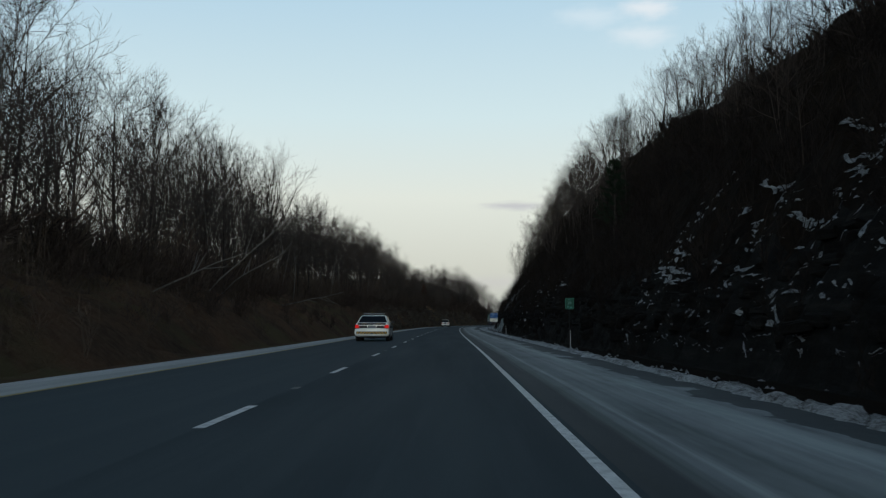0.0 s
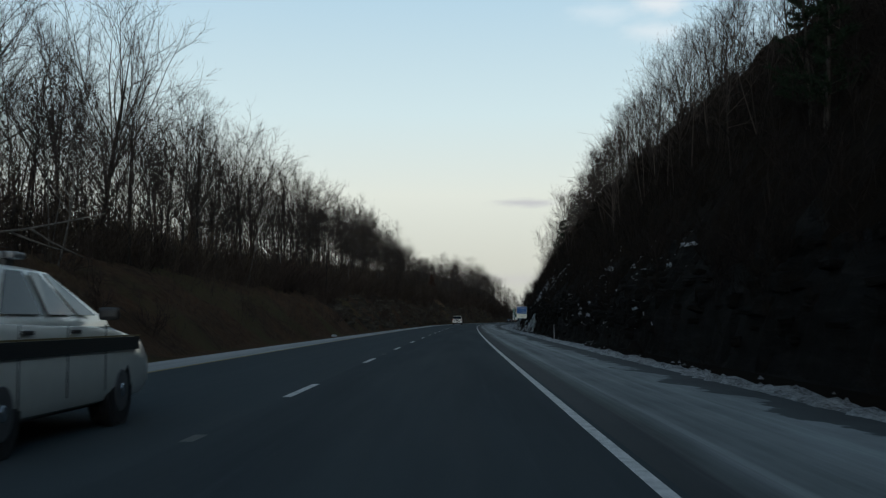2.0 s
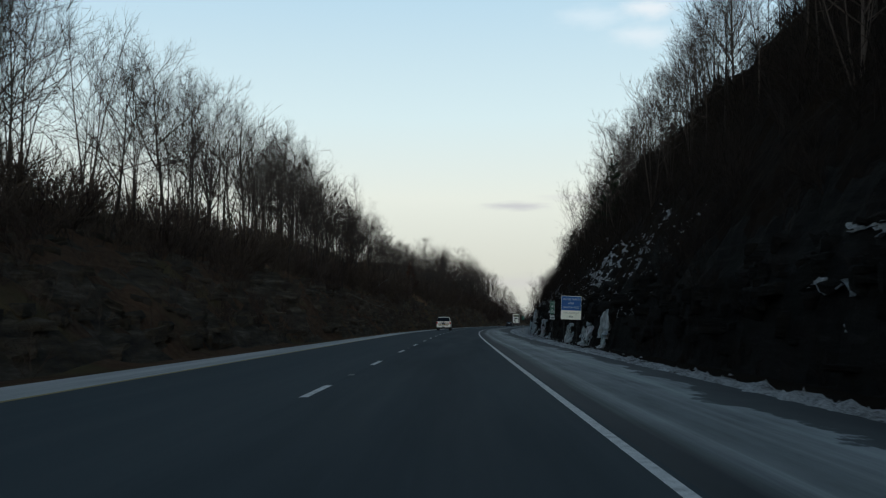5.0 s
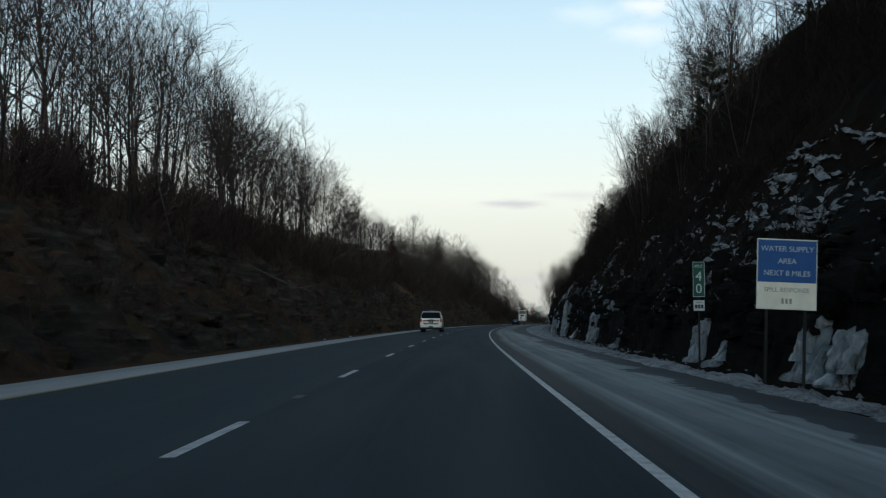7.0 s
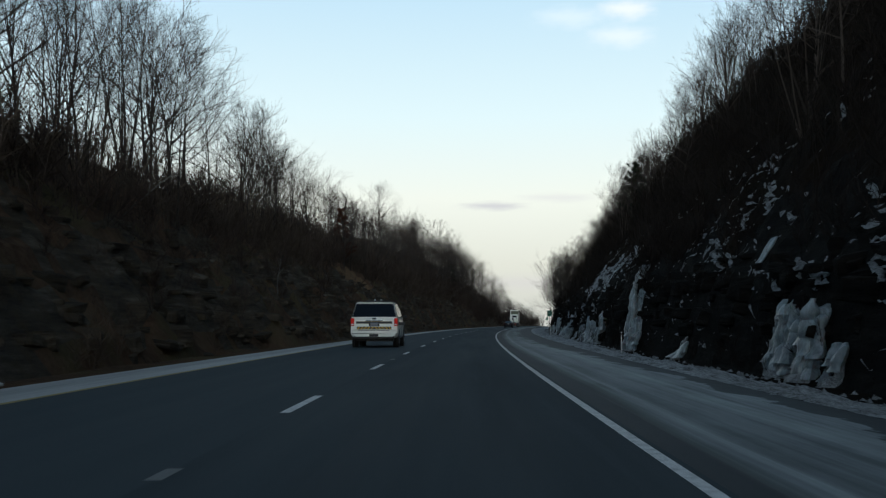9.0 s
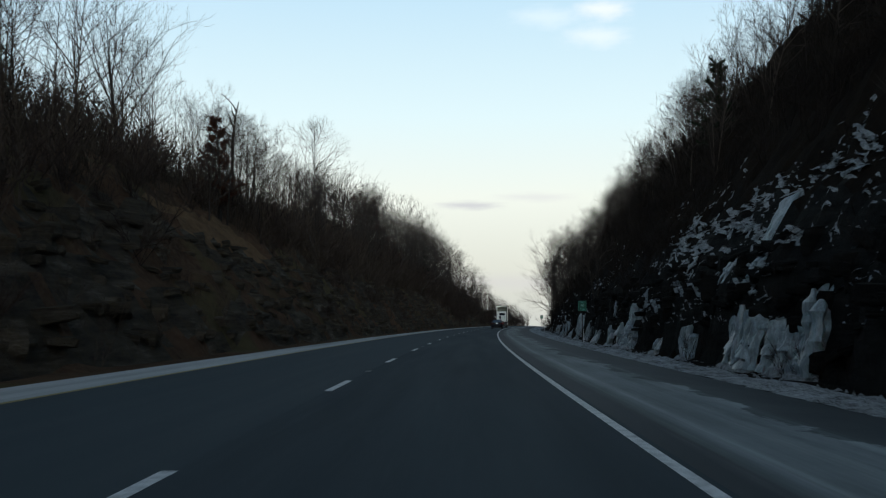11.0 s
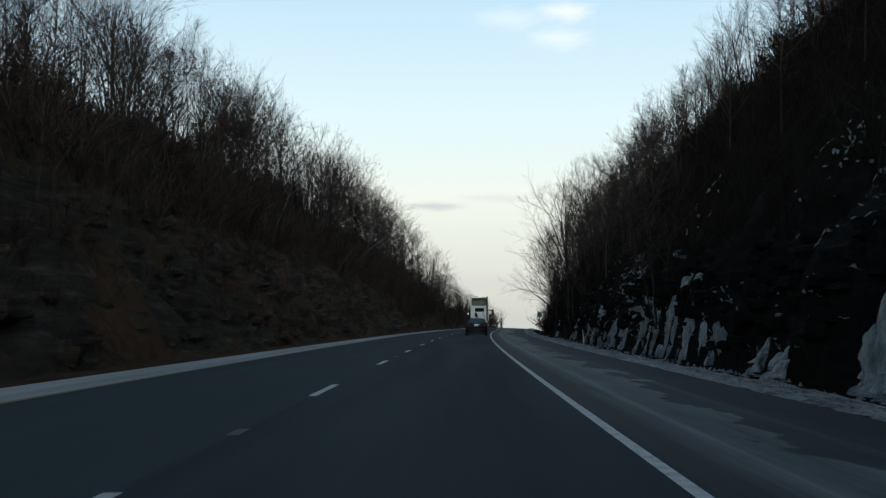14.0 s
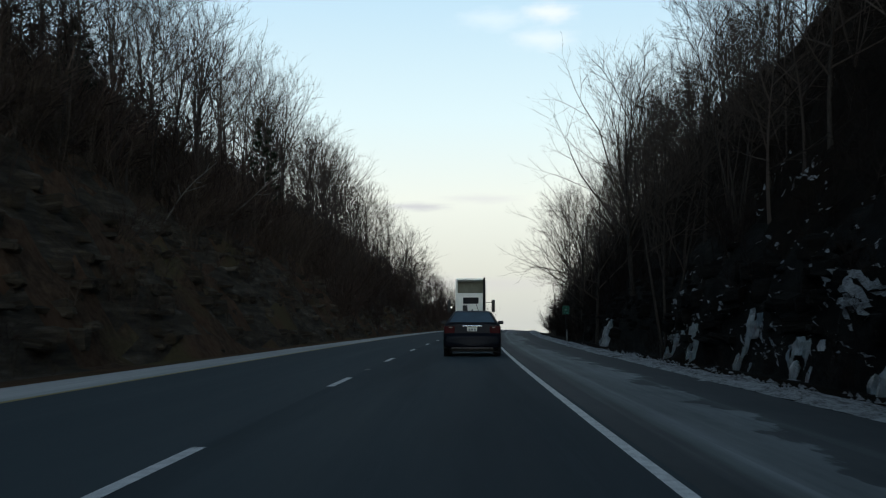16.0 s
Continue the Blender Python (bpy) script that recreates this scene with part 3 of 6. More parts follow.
PROTOS = {"oak": [make_tree("oak", 100 + k) for k in range(3)], "vase": [make_tree("vase", 150 + k) for k in range(3)], "ash": [make_tree("ash", 200 + k) for k in range(3)],
          "clump": [make_tree("clump", 300 + k) for k in range(3)], "birch": [make_tree("birch", 400 + k) for k in range(2)]}
used = {}


def plant(kind, s, u, height, width=1.0):
    """Stand a tree on the ground; the first of each shape is the built one itself."""
    k = tree_rng.randrange(len(PROTOS[kind]))
    proto = PROTOS[kind][k]
    p = road_point(s, u, ground_height(s, u) - 0.05)
    m = pose(p.x, p.y, p.z, tree_rng.uniform(-3, 3), tree_rng.uniform(-3, 3), tree_rng.uniform(0, 360))
    z = height / 10
    if (kind, k) not in used:
        used[(kind, k)] = proto
        proto.matrix_basis = m @ Matrix.Diagonal((z * width, z * width, z, 1))
        return proto
    ob = copy_thing(proto, m)
    ob.scale = (z * width, z * width, z)
    return ob


def crown_height(s, u, table, ref):
    """Height of a tree at u so that the wood's top follows its table."""
    x = abs(u) + (1.4 if u > 0 else -1.4)
    return max(3.0, knots(s, table) * x / ref - ground_height(s, u))


for side, count, table in ((-1, 124, LEFT_CROWN), (1, 80, RIGHT_CROWN)):
    for i in range(count):
        s = -4 + (510 + 4) * (i + tree_rng.uniform(-0.4, 0.4)) / count
        if side < 0:
            u = -tree_rng.choice((15.5, 17.5, 19, 21, 23.5)) + tree_rng.uniform(-1, 1)
            h = crown_height(s, u, table, 22) * tree_rng.uniform(0.72, 1.0)
            kind = tree_rng.choice(("oak", "vase", "ash", "ash", "clump", "clump", "birch"))
        else:
            u = tree_rng.uniform(17, 27)
            h = crown_height(s, u, table, 20) * tree_rng.uniform(0.7, 1.02)
            kind = tree_rng.choice(("vase", "ash", "ash", "clump"))
        plant(kind, s, u, min(h, 19))

# single trees that stand out along the way
for kind, s, u, h in (("vase", 118, -21.2, 14), ("oak", 164, -21.5, 13.5), ("oak", 176, -20.5, 12), ("clump", 315, -20.5, 14), ("ash", 434, -20, 13), ("ash", 330, -19.5, 10),
                      ("clump", 512, 8.2, 14.5), ("vase", 530, 9.0, 15), ("oak", 545, 8.0, 13.5), ("vase", 566, 8.2, 14), ("ash", 585, 8.5, 14), ("clump", 455, 8.2, 8), ("ash", 480, 10.5, 9),
                      ("clump", 412, 8.8, 8), ("oak", 60, -19, 11), ("oak", 48, -20, 12), ("ash", 250, -19, 12), ("clump", 506, 10.5, 11.5), ("ash", 516, 11, 12.5), ("clump", 523, 10, 13), ("oak", 499, 12.5, 10.5), ("clump", 535, 11, 12), ("ash", 546, 12, 12), ("ash", 492, 13.5, 10), ("oak", 600, 9, 14), ("clump", 620, 8.5, 12)):
    plant(kind, s, u, h)


def scatter(name, label, category, shapes, spots, material, seed):
    """Many copies of a few shapes in one mesh; spots: s, u, height."""
    rng = random.Random(seed)
    verts, faces, base = [], [], 0
    for s, u, h in spots:
        v, f = shapes[rng.randrange(len(shapes))]
        a = rng.uniform(0, math.tau)
        p = road_point(s, u, ground_height(s, u) - 0.1)
        c, d = math.cos(a), math.sin(a)
        w = v * h
        verts.append(np.stack((w[:, 0] * c - w[:, 1] * d + p.x, w[:, 0] * d + w[:, 1] * c + p.y, w[:, 2] + p.z), 1))
        faces.extend([tuple(i + base for i in q) for q in f])
        base += len(v)
    ob = new(name, mesh_of(name, np.concatenate(verts).tolist(), faces, material))
    return tagged(ob, label, category, "", "stuff")


def wood_shapes(seed):
    rng = random.Random(seed)
    shapes = []
    for k in range(7):
        tv, tf, cv, cf = tree_shape(rng, 10, ("ash", "clump", "ash", "vase", "ash", "oak", "clump")[k], fine=False)
        n = len(tv)
        shapes.append((np.array([tuple(q) for q in tv + cv]) / 10, tf + [tuple(i + n for i in f) for f in cf]))
    return shapes


def brush_shapes(seed, stems, twigs, spread):
    """Leafless bushes and saplings one unit high."""
    rng = random.Random(seed)
    shapes = []
    for k in range(9):
        v, f = [], []
        for i in range(stems):
            a = rng.uniform(0, math.tau)
            way = Vector((math.cos(a) * spread * rng.random(), math.sin(a) * spread * rng.random(), 1))
            pts = bend(rng, Vector((rng.uniform(-0.1, 0.1), rng.uniform(-0.1, 0.1), 0)), way, rng.uniform(0.5, 1.0), 2, 0.20, 0.08)
            tube(v, f, pts, [0.0060, 0.0045, 0.0], 3)
            for j in range(twigs):
                p, d = along(pts, rng.uniform(0.2, 1.0))
                e = p + turn_from(rng, d, radians(rng.uniform(15, 50))) * rng.uniform(0.15, 0.45)
                q = (e - p).orthogonal().normalized() * 0.0058
                f.append((len(v), len(v) + 1, len(v) + 2))
                v.extend((p - q, p + q, e))
        shapes.append((np.array([tuple(q) for q in v]), f))
    return shapes


def stuff_material(name, dark, light):
    m = Mat(name, 0.95)
    m.color(m.ramp(m.island(), ((0.0, dark), (1.0, light))))
    m.b.inputs["Specular IOR Level"].default_value = 0.03
    return m.mat


M_WOODS = stuff_material("grey_brown_woods", (0.026, 0.021, 0.018), (0.078, 0.062, 0.053))
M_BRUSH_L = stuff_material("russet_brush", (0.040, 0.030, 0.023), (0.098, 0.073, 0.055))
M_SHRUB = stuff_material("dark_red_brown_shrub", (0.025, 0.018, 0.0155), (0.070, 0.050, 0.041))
# brush of the right slope, its shade painted in as a darker colour
M_BRUSH_R = stuff_material("shade_dark_brush", (0.007, 0.006, 0.0055), (0.028, 0.022, 0.019))

spots = []
for i in range(340):
    s = tree_rng.uniform(15, 720)
    u = -tree_rng.uniform(16, 31)
    h = crown_height(s, u, LEFT_CROWN, 22) if u > -26 else knots(s, LEFT_CROWN) * 1.05 - ground_height(s, u)
    if not (215 < s < 250 and i % 3 == 0):
        spots.append((s, u, min(18, max(5, h * tree_rng.uniform(0.55, 0.95)))))
for i in range(24):
    s = tree_rng.uniform(238, 290)
    u = -tree_rng.uniform(16, 25)
    spots.append((s, u, min(14, max(5, crown_height(s, u, LEFT_CROWN, 22) * tree_rng.uniform(0.7, 1.0)))))
for i in range(60):
    s = tree_rng.uniform(35, 150)
    u = -tree_rng.uniform(15.5, 25)
    spots.append((s, u, tree_rng.uniform(5, 9.5)))
for i in range(60):
    s = tree_rng.uniform(425, 610)
    u = -tree_rng.uniform(15, 26)
    spots.append((s, u, min(15, max(5, crown_height(s, u, LEFT_CROWN, 22) * tree_rng.uniform(0.7, 1.0)))))
for i in range(6):
    s = tree_rng.uniform(480, 530)
    u = -tree_rng.uniform(15, 22)
    spots.append((s, u, min(15, max(6, crown_height(s, u, LEFT_CROWN, 22) * tree_rng.uniform(0.85, 1.05)))))
for i in range(42):
    spots.append((tree_rng.uniform(80, 172), -tree_rng.uniform(16, 24), tree_rng.uniform(5, 8.5)))
for i in range(22):
    spots.append((tree_rng.uniform(28, 78), -tree_rng.uniform(15.5, 22), tree_rng.uniform(5, 8.5)))
for i in range(130):
    spots.append((tree_rng.uniform(540, 790), -10.5 - 7 * tree_rng.random(), tree_rng.uniform(3.5, 7.5)))
scatter("woods_left", "dense bare grey-brown woods on the bank", "woods", wood_shapes(21), spots, M_WOODS, 3)
spots = []
for i in range(300):
    s = tree_rng.uniform(8, 720)
    u = tree_rng.uniform(14, 28)
    spots.append((s, u, min(14, max(2.5, crown_height(s, u, RIGHT_CROWN, 20) * tree_rng.uniform(0.6, 0.98)))))
for i in range(60):
    s = tree_rng.uniform(490, 640)
    u = tree_rng.uniform(9, 24)
    spots.append((s, u, min(14, max(3, crown_height(s, u, RIGHT_CROWN, 20) * tree_rng.uniform(0.7, 0.98)))))
for i in range(110):
    spots.append((tree_rng.uniform(560, 800), 7.6 + 6 * tree_rng.random(), tree_rng.uniform(3.5, 7.5)))
scatter("woods_right", "dense dark bare woods on the steep hillside", "woods", wood_shapes(22), spots, M_WOODS, 4)
spots = []
for i in range(1100):
    s = tree_rng.uniform(20, 600)
    u = -10.6 - 11 * tree_rng.random() ** 1.3
    spots.append((s, u, tree_rng.uniform(0.6, 1.5) + (1.6 * tree_rng.random() if u < -14 else 0)))
for i in range(2100):
    s = tree_rng.uniform(20, 640)
    spots.append((s, -tree_rng.uniform(14.5, 23), tree_rng.uniform(1.5, 4.0)))
for i in range(750):
    spots.append((tree_rng.uniform(330, 590), -tree_rng.uniform(13.5, 22), tree_rng.uniform(1.6, 4.2)))
for i in range(330):
    spots.append((tree_rng.uniform(28, 130), -tree_rng.uniform(16, 24), tree_rng.uniform(1.6, 4.2)))
for i in range(1500):
    spots.append((tree_rng.uniform(20, 560), -tree_rng.uniform(9.8, 16), 0.35 + 1.5 * tree_rng.random() ** 2))
spots = [p for p in spots if not (358 < p[0] < 382 and p[1] > -17.2)]
scatter("brush_left", "tangled russet leafless brush on the bank", "brush", brush_shapes(31, 4, 10, 0.8), spots, M_BRUSH_L, 5)
spots = []
for i in range(2300):
    s = tree_rng.uniform(8, 640)
    u = 8.5 + 17 * tree_rng.random() ** 1.1
    h = tree_rng.uniform(1.0, 2.4) + (1.8 * tree_rng.random() if u > 8.8 else 0)
    # two open stretches of the slope, where old snow lies on dead grass
    bare = (346 < s < 380 and u < 13) or (208 < s < 248 and 9 < u < 14)
    if not bare or tree_rng.random() < 0.25:
        spots.append((s, u, h * 0.5 if bare else h))
for i in range(1500):
    spots.append((tree_rng.uniform(8, 640), tree_rng.uniform(13, 27), tree_rng.uniform(2.2, 4.2)))
for i in range(700):
    spots.append((tree_rng.uniform(-5, 640), tree_rng.uniform(7.7, 8.9), tree_rng.uniform(0.5, 1.5)))
scatter("brush_right", "tangled leafless saplings on the hillside, coloured dark for shade", "brush", brush_shapes(32, 4, 13, 0.8), spots, M_BRUSH_R, 6)


spots = []
for i in range(420):
    s, u = tree_rng.uniform(20, 620), -10.8 - 8.0 * tree_rng.random()
    spots.append((s, u, tree_rng.uniform(0.8, 1.7) + (1.6 * tree_rng.random() if u < -12.5 else 0.0)))
for i in range(620):
    s = tree_rng.uniform(15, 640)
    spots.append((s, -tree_rng.uniform(14.5, 24), tree_rng.uniform(2.0, 3.6) + 1.6 * smooth(380, 440, s) * tree_rng.random()))
for i in range(110):
    spots.append((tree_rng.uniform(465, 600), -tree_rng.uniform(15.5, 24), tree_rng.uniform(3.0, 5.0)))
for i in range(170):
    spots.append((tree_rng.uniform(530, 790), -10.2 - 6 * tree_rng.random(), tree_rng.uniform(1.8, 4.5)))
spots = [p for p in spots if not (358 < p[0] < 382 and p[1] > -17.2)]
scatter("shrubs_left", "rounded dark leafless shrubs among rock ledges", "shrubs", brush_shapes(33, 10, 16, 1.5), spots, M_SHRUB, 7)
spots = []
for i in range(900):
    s, u = tree_rng.uniform(5, 640), 8.6 + 15 * tree_rng.random()
    if not ((346 < s < 380 and u < 13) or (208 < s < 248 and 9 < u < 14)):
        spots.append((s, u, tree_rng.uniform(1.0, 2.6)))
for i in range(420):
    spots.append((tree_rng.uniform(5, 640), tree_rng.uniform(17, 26.5), tree_rng.uniform(2.4, 4.0)))
for i in range(170):
    spots.append((tree_rng.uniform(540, 800), 7.4 + 6 * tree_rng.random(), tree_rng.uniform(1.8, 4.5)))
scatter("shrubs_right", "dense shrubs covering the steep hillside, coloured dark for shade", "shrubs", brush_shapes(34, 10, 16, 1.4), spots, M_BRUSH_R, 8)


# ---------------------------------------------------------------- small builders
def loft(rings, cap=True):
    """A bmesh skin over rings of the same number of points."""
    bm = bmesh.new()
    made = [[bm.verts.new(p) for p in r] for r in rings]
    n = len(rings[0])
    for a, b in zip(made, made[1:]):
        for k in range(n):
            bm.faces.new((a[k], a[(k + 1) % n], b[(k + 1) % n], b[k]))
    if cap:
        bm.faces.new(made[0][::-1])
        bm.faces.new(made[-1])
    bmesh.ops.recalc_face_normals(bm, faces=bm.faces)
    return bm


def box(sx, sy, sz, at=(0, 0, 0), bevel=0.0, m=None, bm=None):
    fresh = bmesh.new()
    bmesh.ops.create_cube(fresh, size=1, matrix=Matrix.Diagonal((sx, sy, sz, 1)))
    if bevel:
        bmesh.ops.bevel(fresh, geom=fresh.edges[:], offset=bevel, segments=2, affect="EDGES", profile=0.6)
    bmesh.ops.transform(fresh, matrix=Matrix.Translation(at) @ (m or Matrix()), verts=fresh.verts)
    if bm is None:
        return fresh
    tmp = bpy.data.meshes.new("tmp")
    fresh.to_mesh(tmp)
    bm.from_mesh(tmp)
    bpy.data.meshes.remove(tmp)
    fresh.free()
    return bm


def rod(a, b, r, r2=None, sides=10):
    a, b = Vector(a), Vector(b)
    bm = bmesh.new()
    d = b - a
    m = Matrix.Translation((a + b) / 2) @ d.to_track_quat("Z", "Y").to_matrix().to_4x4()
    bmesh.ops.create_cone(bm, cap_ends=True, segments=sides, radius1=r, radius2=r if r2 is None else r2, depth=d.length, matrix=m)
    return bm


def plate(points, thick):
    """A flat panel with thickness from its corner points, grown along its normal."""
    bm = bmesh.new()
    ps = [Vector(p) for p in points]
    n = (ps[1] - ps[0]).cross(ps[-1] - ps[0]).normalized() * thick
    a = [bm.verts.new(p) for p in ps]
    b = [bm.verts.new(p + n) for p in ps]
    k = len(ps)
    bm.faces.new(a[::-1])
    bm.faces.new(b)
    for i in range(k):
        bm.faces.new((a[i], a[(i + 1) % k], b[(i + 1) % k], b[i]))
    bmesh.ops.recalc_face_normals(bm, faces=bm.faces)
    return bm


def soft(ob):
    """Smooth shading with firm corners."""
    me = ob.data
    me.polygons.foreach_set("use_smooth", [True] * len(me.polygons))
    me.set_sharp_from_angle(angle=radians(38))
    return ob


def words(text, size, place, material, parent, name="lettering", turn=(90, 0, 0), spread=1.0):
    """Raised lettering from the built-in font, centred on its place."""
    c = bpy.data.curves.new("text", "FONT")
    c.body, c.size, c.align_x, c.align_y, c.extrude, c.space_character = text, size, "CENTER", "CENTER", 0.002, spread
    tmp = new("text", c)
    me = bpy.data.meshes.new_from_object(tmp)
    bpy.data.objects.remove(tmp)
    bpy.data.curves.remove(c)
    me.materials.clear()
    me.materials.append(material)
    ob = new(name, me)
    ob.parent = parent
    ob.matrix_basis = pose(*place, *turn)
    return ob


# ---------------------------------------------------------------- paints
P_WHITE = plain("cream_white_paint", (0.88, 0.88, 0.80), 0.35, 0.0, 0.10, 3.0, 0.6)
P_NAVY = plain("navy_paint", (0.0045, 0.006, 0.011), 0.45, 0.0, 0.2, 3.0)
P_NAVY.node_tree.nodes["Principled BSDF"].inputs["Specular IOR Level"].default_value = 0.12
P_GLASS = plain("tinted_glass", (0.006, 0.010, 0.016), 0.10, 0.0, 0.1, 2.0)
P_GLASS.node_tree.nodes["Principled BSDF"].inputs["Specular IOR Level"].default_value = 0.12
# sky reflected in the sedan's rear window, put into the base colour
P_GLASS_BLUE = plain("sky_reflection_glass", (0.060, 0.100, 0.135), 0.08, 0.0, 0.3, 1.2)
P_BLACK = plain("black_trim", (0.012, 0.012, 0.013), 0.5, 0.0, 0.3, 8.0)
P_RUBBER = plain("tyre_rubber", (0.016, 0.016, 0.017), 0.85, 0.0, 0.3, 12.0)
P_CHROME = plain("chrome", (0.62, 0.63, 0.65), 0.16, 1.0, 0.1, 6.0)
P_RIM = plain("steel_rim", (0.22, 0.22, 0.23), 0.4, 0.7, 0.25, 9.0)
P_GOLD = plain("gold_film", (0.26, 0.19, 0.07), 0.45, 0.0, 0.2, 20.0)
P_YELLOW = plain("yellow_film", (0.62, 0.36, 0.03), 0.45, 0.0, 0.2, 15.0)
P_PLATE = plain("plate_face", (0.40, 0.40, 0.36), 0.5, 0.0, 0.15, 30.0)
P_PLATE_DARK = plain("plate_print", (0.16, 0.17, 0.20), 0.5, 0.0, 0.15, 30.0)
P_STEEL = plain("dull_post", (0.006, 0.006, 0.006), 0.8, 0.0, 0.3, 15.0)
P_GREEN = plain("green_sign_sheet", (0.002, 0.072, 0.042), 0.7, 0.0, 0.18, 5.0)
P_BLUE = plain("blue_sign_sheet", (0.008, 0.085, 0.27), 0.65, 0.0, 0.15, 4.0)
P_PALE = plain("faded_cream_sheet", (0.82, 0.79, 0.65), 0.55, 0.0, 0.15, 4.0)
P_SIGN_WHITE = plain("white_sign_film", (0.52, 0.56, 0.56), 0.5, 0.0, 0.25, 20.0)
P_DIM = plain("worn_reflective_film", (0.05, 0.26, 0.20), 0.6, 0.0, 0.3, 20.0)
P_FIGURE = plain("dull_figure_film", (0.22, 0.40, 0.34), 0.6, 0.0, 0.3, 20.0)
P_FADED = plain("faded_print", (0.30, 0.29, 0.24), 0.6, 0.0, 0.2, 20.0)
P_POST = plain("white_plastic_post", (0.50, 0.50, 0.49), 0.6, 0.0, 0.35, 7.0)
P_FAIRING = plain("fairing_liner", (0.20, 0.20, 0.15), 0.7, 0.0, 0.3, 2.5)


def lamp_material(name, c, glow):
    m = Mat(name, 0.25)
    m.color(m.ramp(m.noise(30, 2, m.coords()), ((0.3, tuple(k * 0.7 for k in c)), (0.7, c))))
    m.b.inputs["Specular IOR Level"].default_value = 0.12
    m.b.inputs["Emission Color"].default_value = (*c, 1)
    m.b.inputs["Emission Strength"].default_value = glow
    return m.mat


P_RED_LIT = lamp_material("lit_red_lens", (0.55, 0.010, 0.008), 0.55)
P_RED = plain("red_lens", (0.055, 0.002, 0.004), 0.35, 0.0, 0.3, 10.0)
P_RED.node_tree.nodes["Principled BSDF"].inputs["Specular IOR Level"].default_value = 0.08
P_WHITE_LIT = lamp_material("lit_white_lens", (0.95, 0.93, 0.85), 1.2)


# ---------------------------------------------------------------- vehicles
def body_ring(y, w, z0, z1, crown=0.02):
    half = [(0.0, z0), (w * 0.80, z0), (w * 0.94, z0 + 0.05), (w * 0.99, z0 + 0.14), (w, z0 + (z1 - z0) * 0.55), (w * 0.985, z1 - 0.12),
            (w * 0.95, z1 - 0.035), (w * 0.87, z1), (w * 0.45, z1 + crown)]
    ring = [(x, y, z) for x, z in half] + [(0.0, y, z1 + crown)] + [(-x, y, z) for x, z in reversed(half[1:])]
    return ring


def cabin_ring(z, y0, y1, w0, w1):
    """A rounded outline of the cabin at height z: rear y0 with half width w0, front y1 with w1."""
    r = 0.10
    return [(-w0 + r, y0, z), (w0 - r, y0, z), (w0 - r * 0.3, y0 + r * 0.4, z), (w0, y0 + r, z), ((w0 + w1) / 2 + 0.02, (y0 + y1) / 2, z), (w1, y1 - r, z),
            (w1 - r * 0.3, y1 - r * 0.4, z), (w1 - r, y1, z), (-w1 + r, y1, z), (-w1 + r * 0.3, y1 - r * 0.4, z), (-w1, y1 - r, z),
            (-(w0 + w1) / 2 - 0.02, (y0 + y1) / 2, z), (-w0, y0 + r, z), (-w0 + r * 0.3, y0 + r * 0.4, z)]


def wheel(parent, x, y, r, wide, side):
    """A tyre with its rim under a car."""
    rings = []
    for k, (f, rr) in enumerate(((-0.5, 0.80), (-0.5, 0.93), (-0.38, 1.0), (0.38, 1.0), (0.5, 0.93), (0.5, 0.80))):
        rings.append([(x + f * wide, y + math.cos(a) * r * rr, r + math.sin(a) * r * rr) for a in [math.tau * i / 24 for i in range(24)]])
    w = soft(part("wheel", loft(rings), P_RUBBER, parent))
    rim = soft(part("rim", rod((x + side * wide * 0.40, y, r), (x + side * (wide * 0.5 + 0.012), y, r), r * 0.66, r * 0.58, 20), P_RIM, w))
    soft(part("hub_cap", rod((x + side * wide * 0.5, y, r), (x + side * (wide * 0.5 + 0.03), y, r), r * 0.22, r * 0.16, 12), P_CHROME, w))
    arch = part("wheel_arch", rod((x + side * (wide * 0.1), y, r + 0.02), (x + side * (wide * 0.5 - 0.012), y, r + 0.02), r * 1.19, None, 24), P_BLACK, parent)
    return w


def plate_with_print(parent, y, z, wide=0.31, high=0.155, face=None):
    ob = part("number_plate", box(wide, 0.012, high, (0, y, z), 0.003), face or P_PLATE, parent, "number plate with blurred print")
    for k in range(3):
        part("print_bar", box(wide * 0.2, 0.004, high * 0.42, ((k - 1) * wide * 0.27, y - 0.008, z - 0.005)), P_PLATE_DARK, ob)
    return ob


def hazard_band(parent, y, z, wide, high, base):
    """Yellow and black slanting stripes that meet in a point in the middle."""
    band = part("hazard_band", box(wide, 0.012, high, (0, y, z), 0.002), base, parent, "reflective band of yellow and black chevrons")
    n = 5
    step = wide / 2 / n
    for side in (-1, 1):
        for k in range(n):
            x0 = side * (step * k + step * 0.02)
            x1 = side * (step * k + step * 0.52)
            lean = side * high * 0.75
            a, b = z - high / 2 + 0.004, z + high / 2 - 0.004
            pts = [(x0 + lean, y - 0.008, a), (min(max(x1 + lean, -wide / 2), wide / 2), y - 0.008, a), (x1, y - 0.008, b), (x0, y - 0.008, b)]
            pts = [(min(max(q[0], -wide / 2), wide / 2), q[1], q[2]) for q in pts]
            part("stripe", plate(pts, 0.003), P_YELLOW, band)
    return band


def lerp3(a, b, k):
    return tuple(p + (q - p) * k for p, q in zip(a, b))


def panel_between(a0, b0, a1, b1, u0, u1, v0, v1):
    """Corners of a sub-panel on the skew quad a0-b0 (low edge), a1-b1 (high edge)."""
    def at(u, v):
        return lerp3(lerp3(a0, b0, u), lerp3(a1, b1, u), v)
    return [at(u0, v0), at(u1, v0), at(u1, v1), at(u0, v1)]


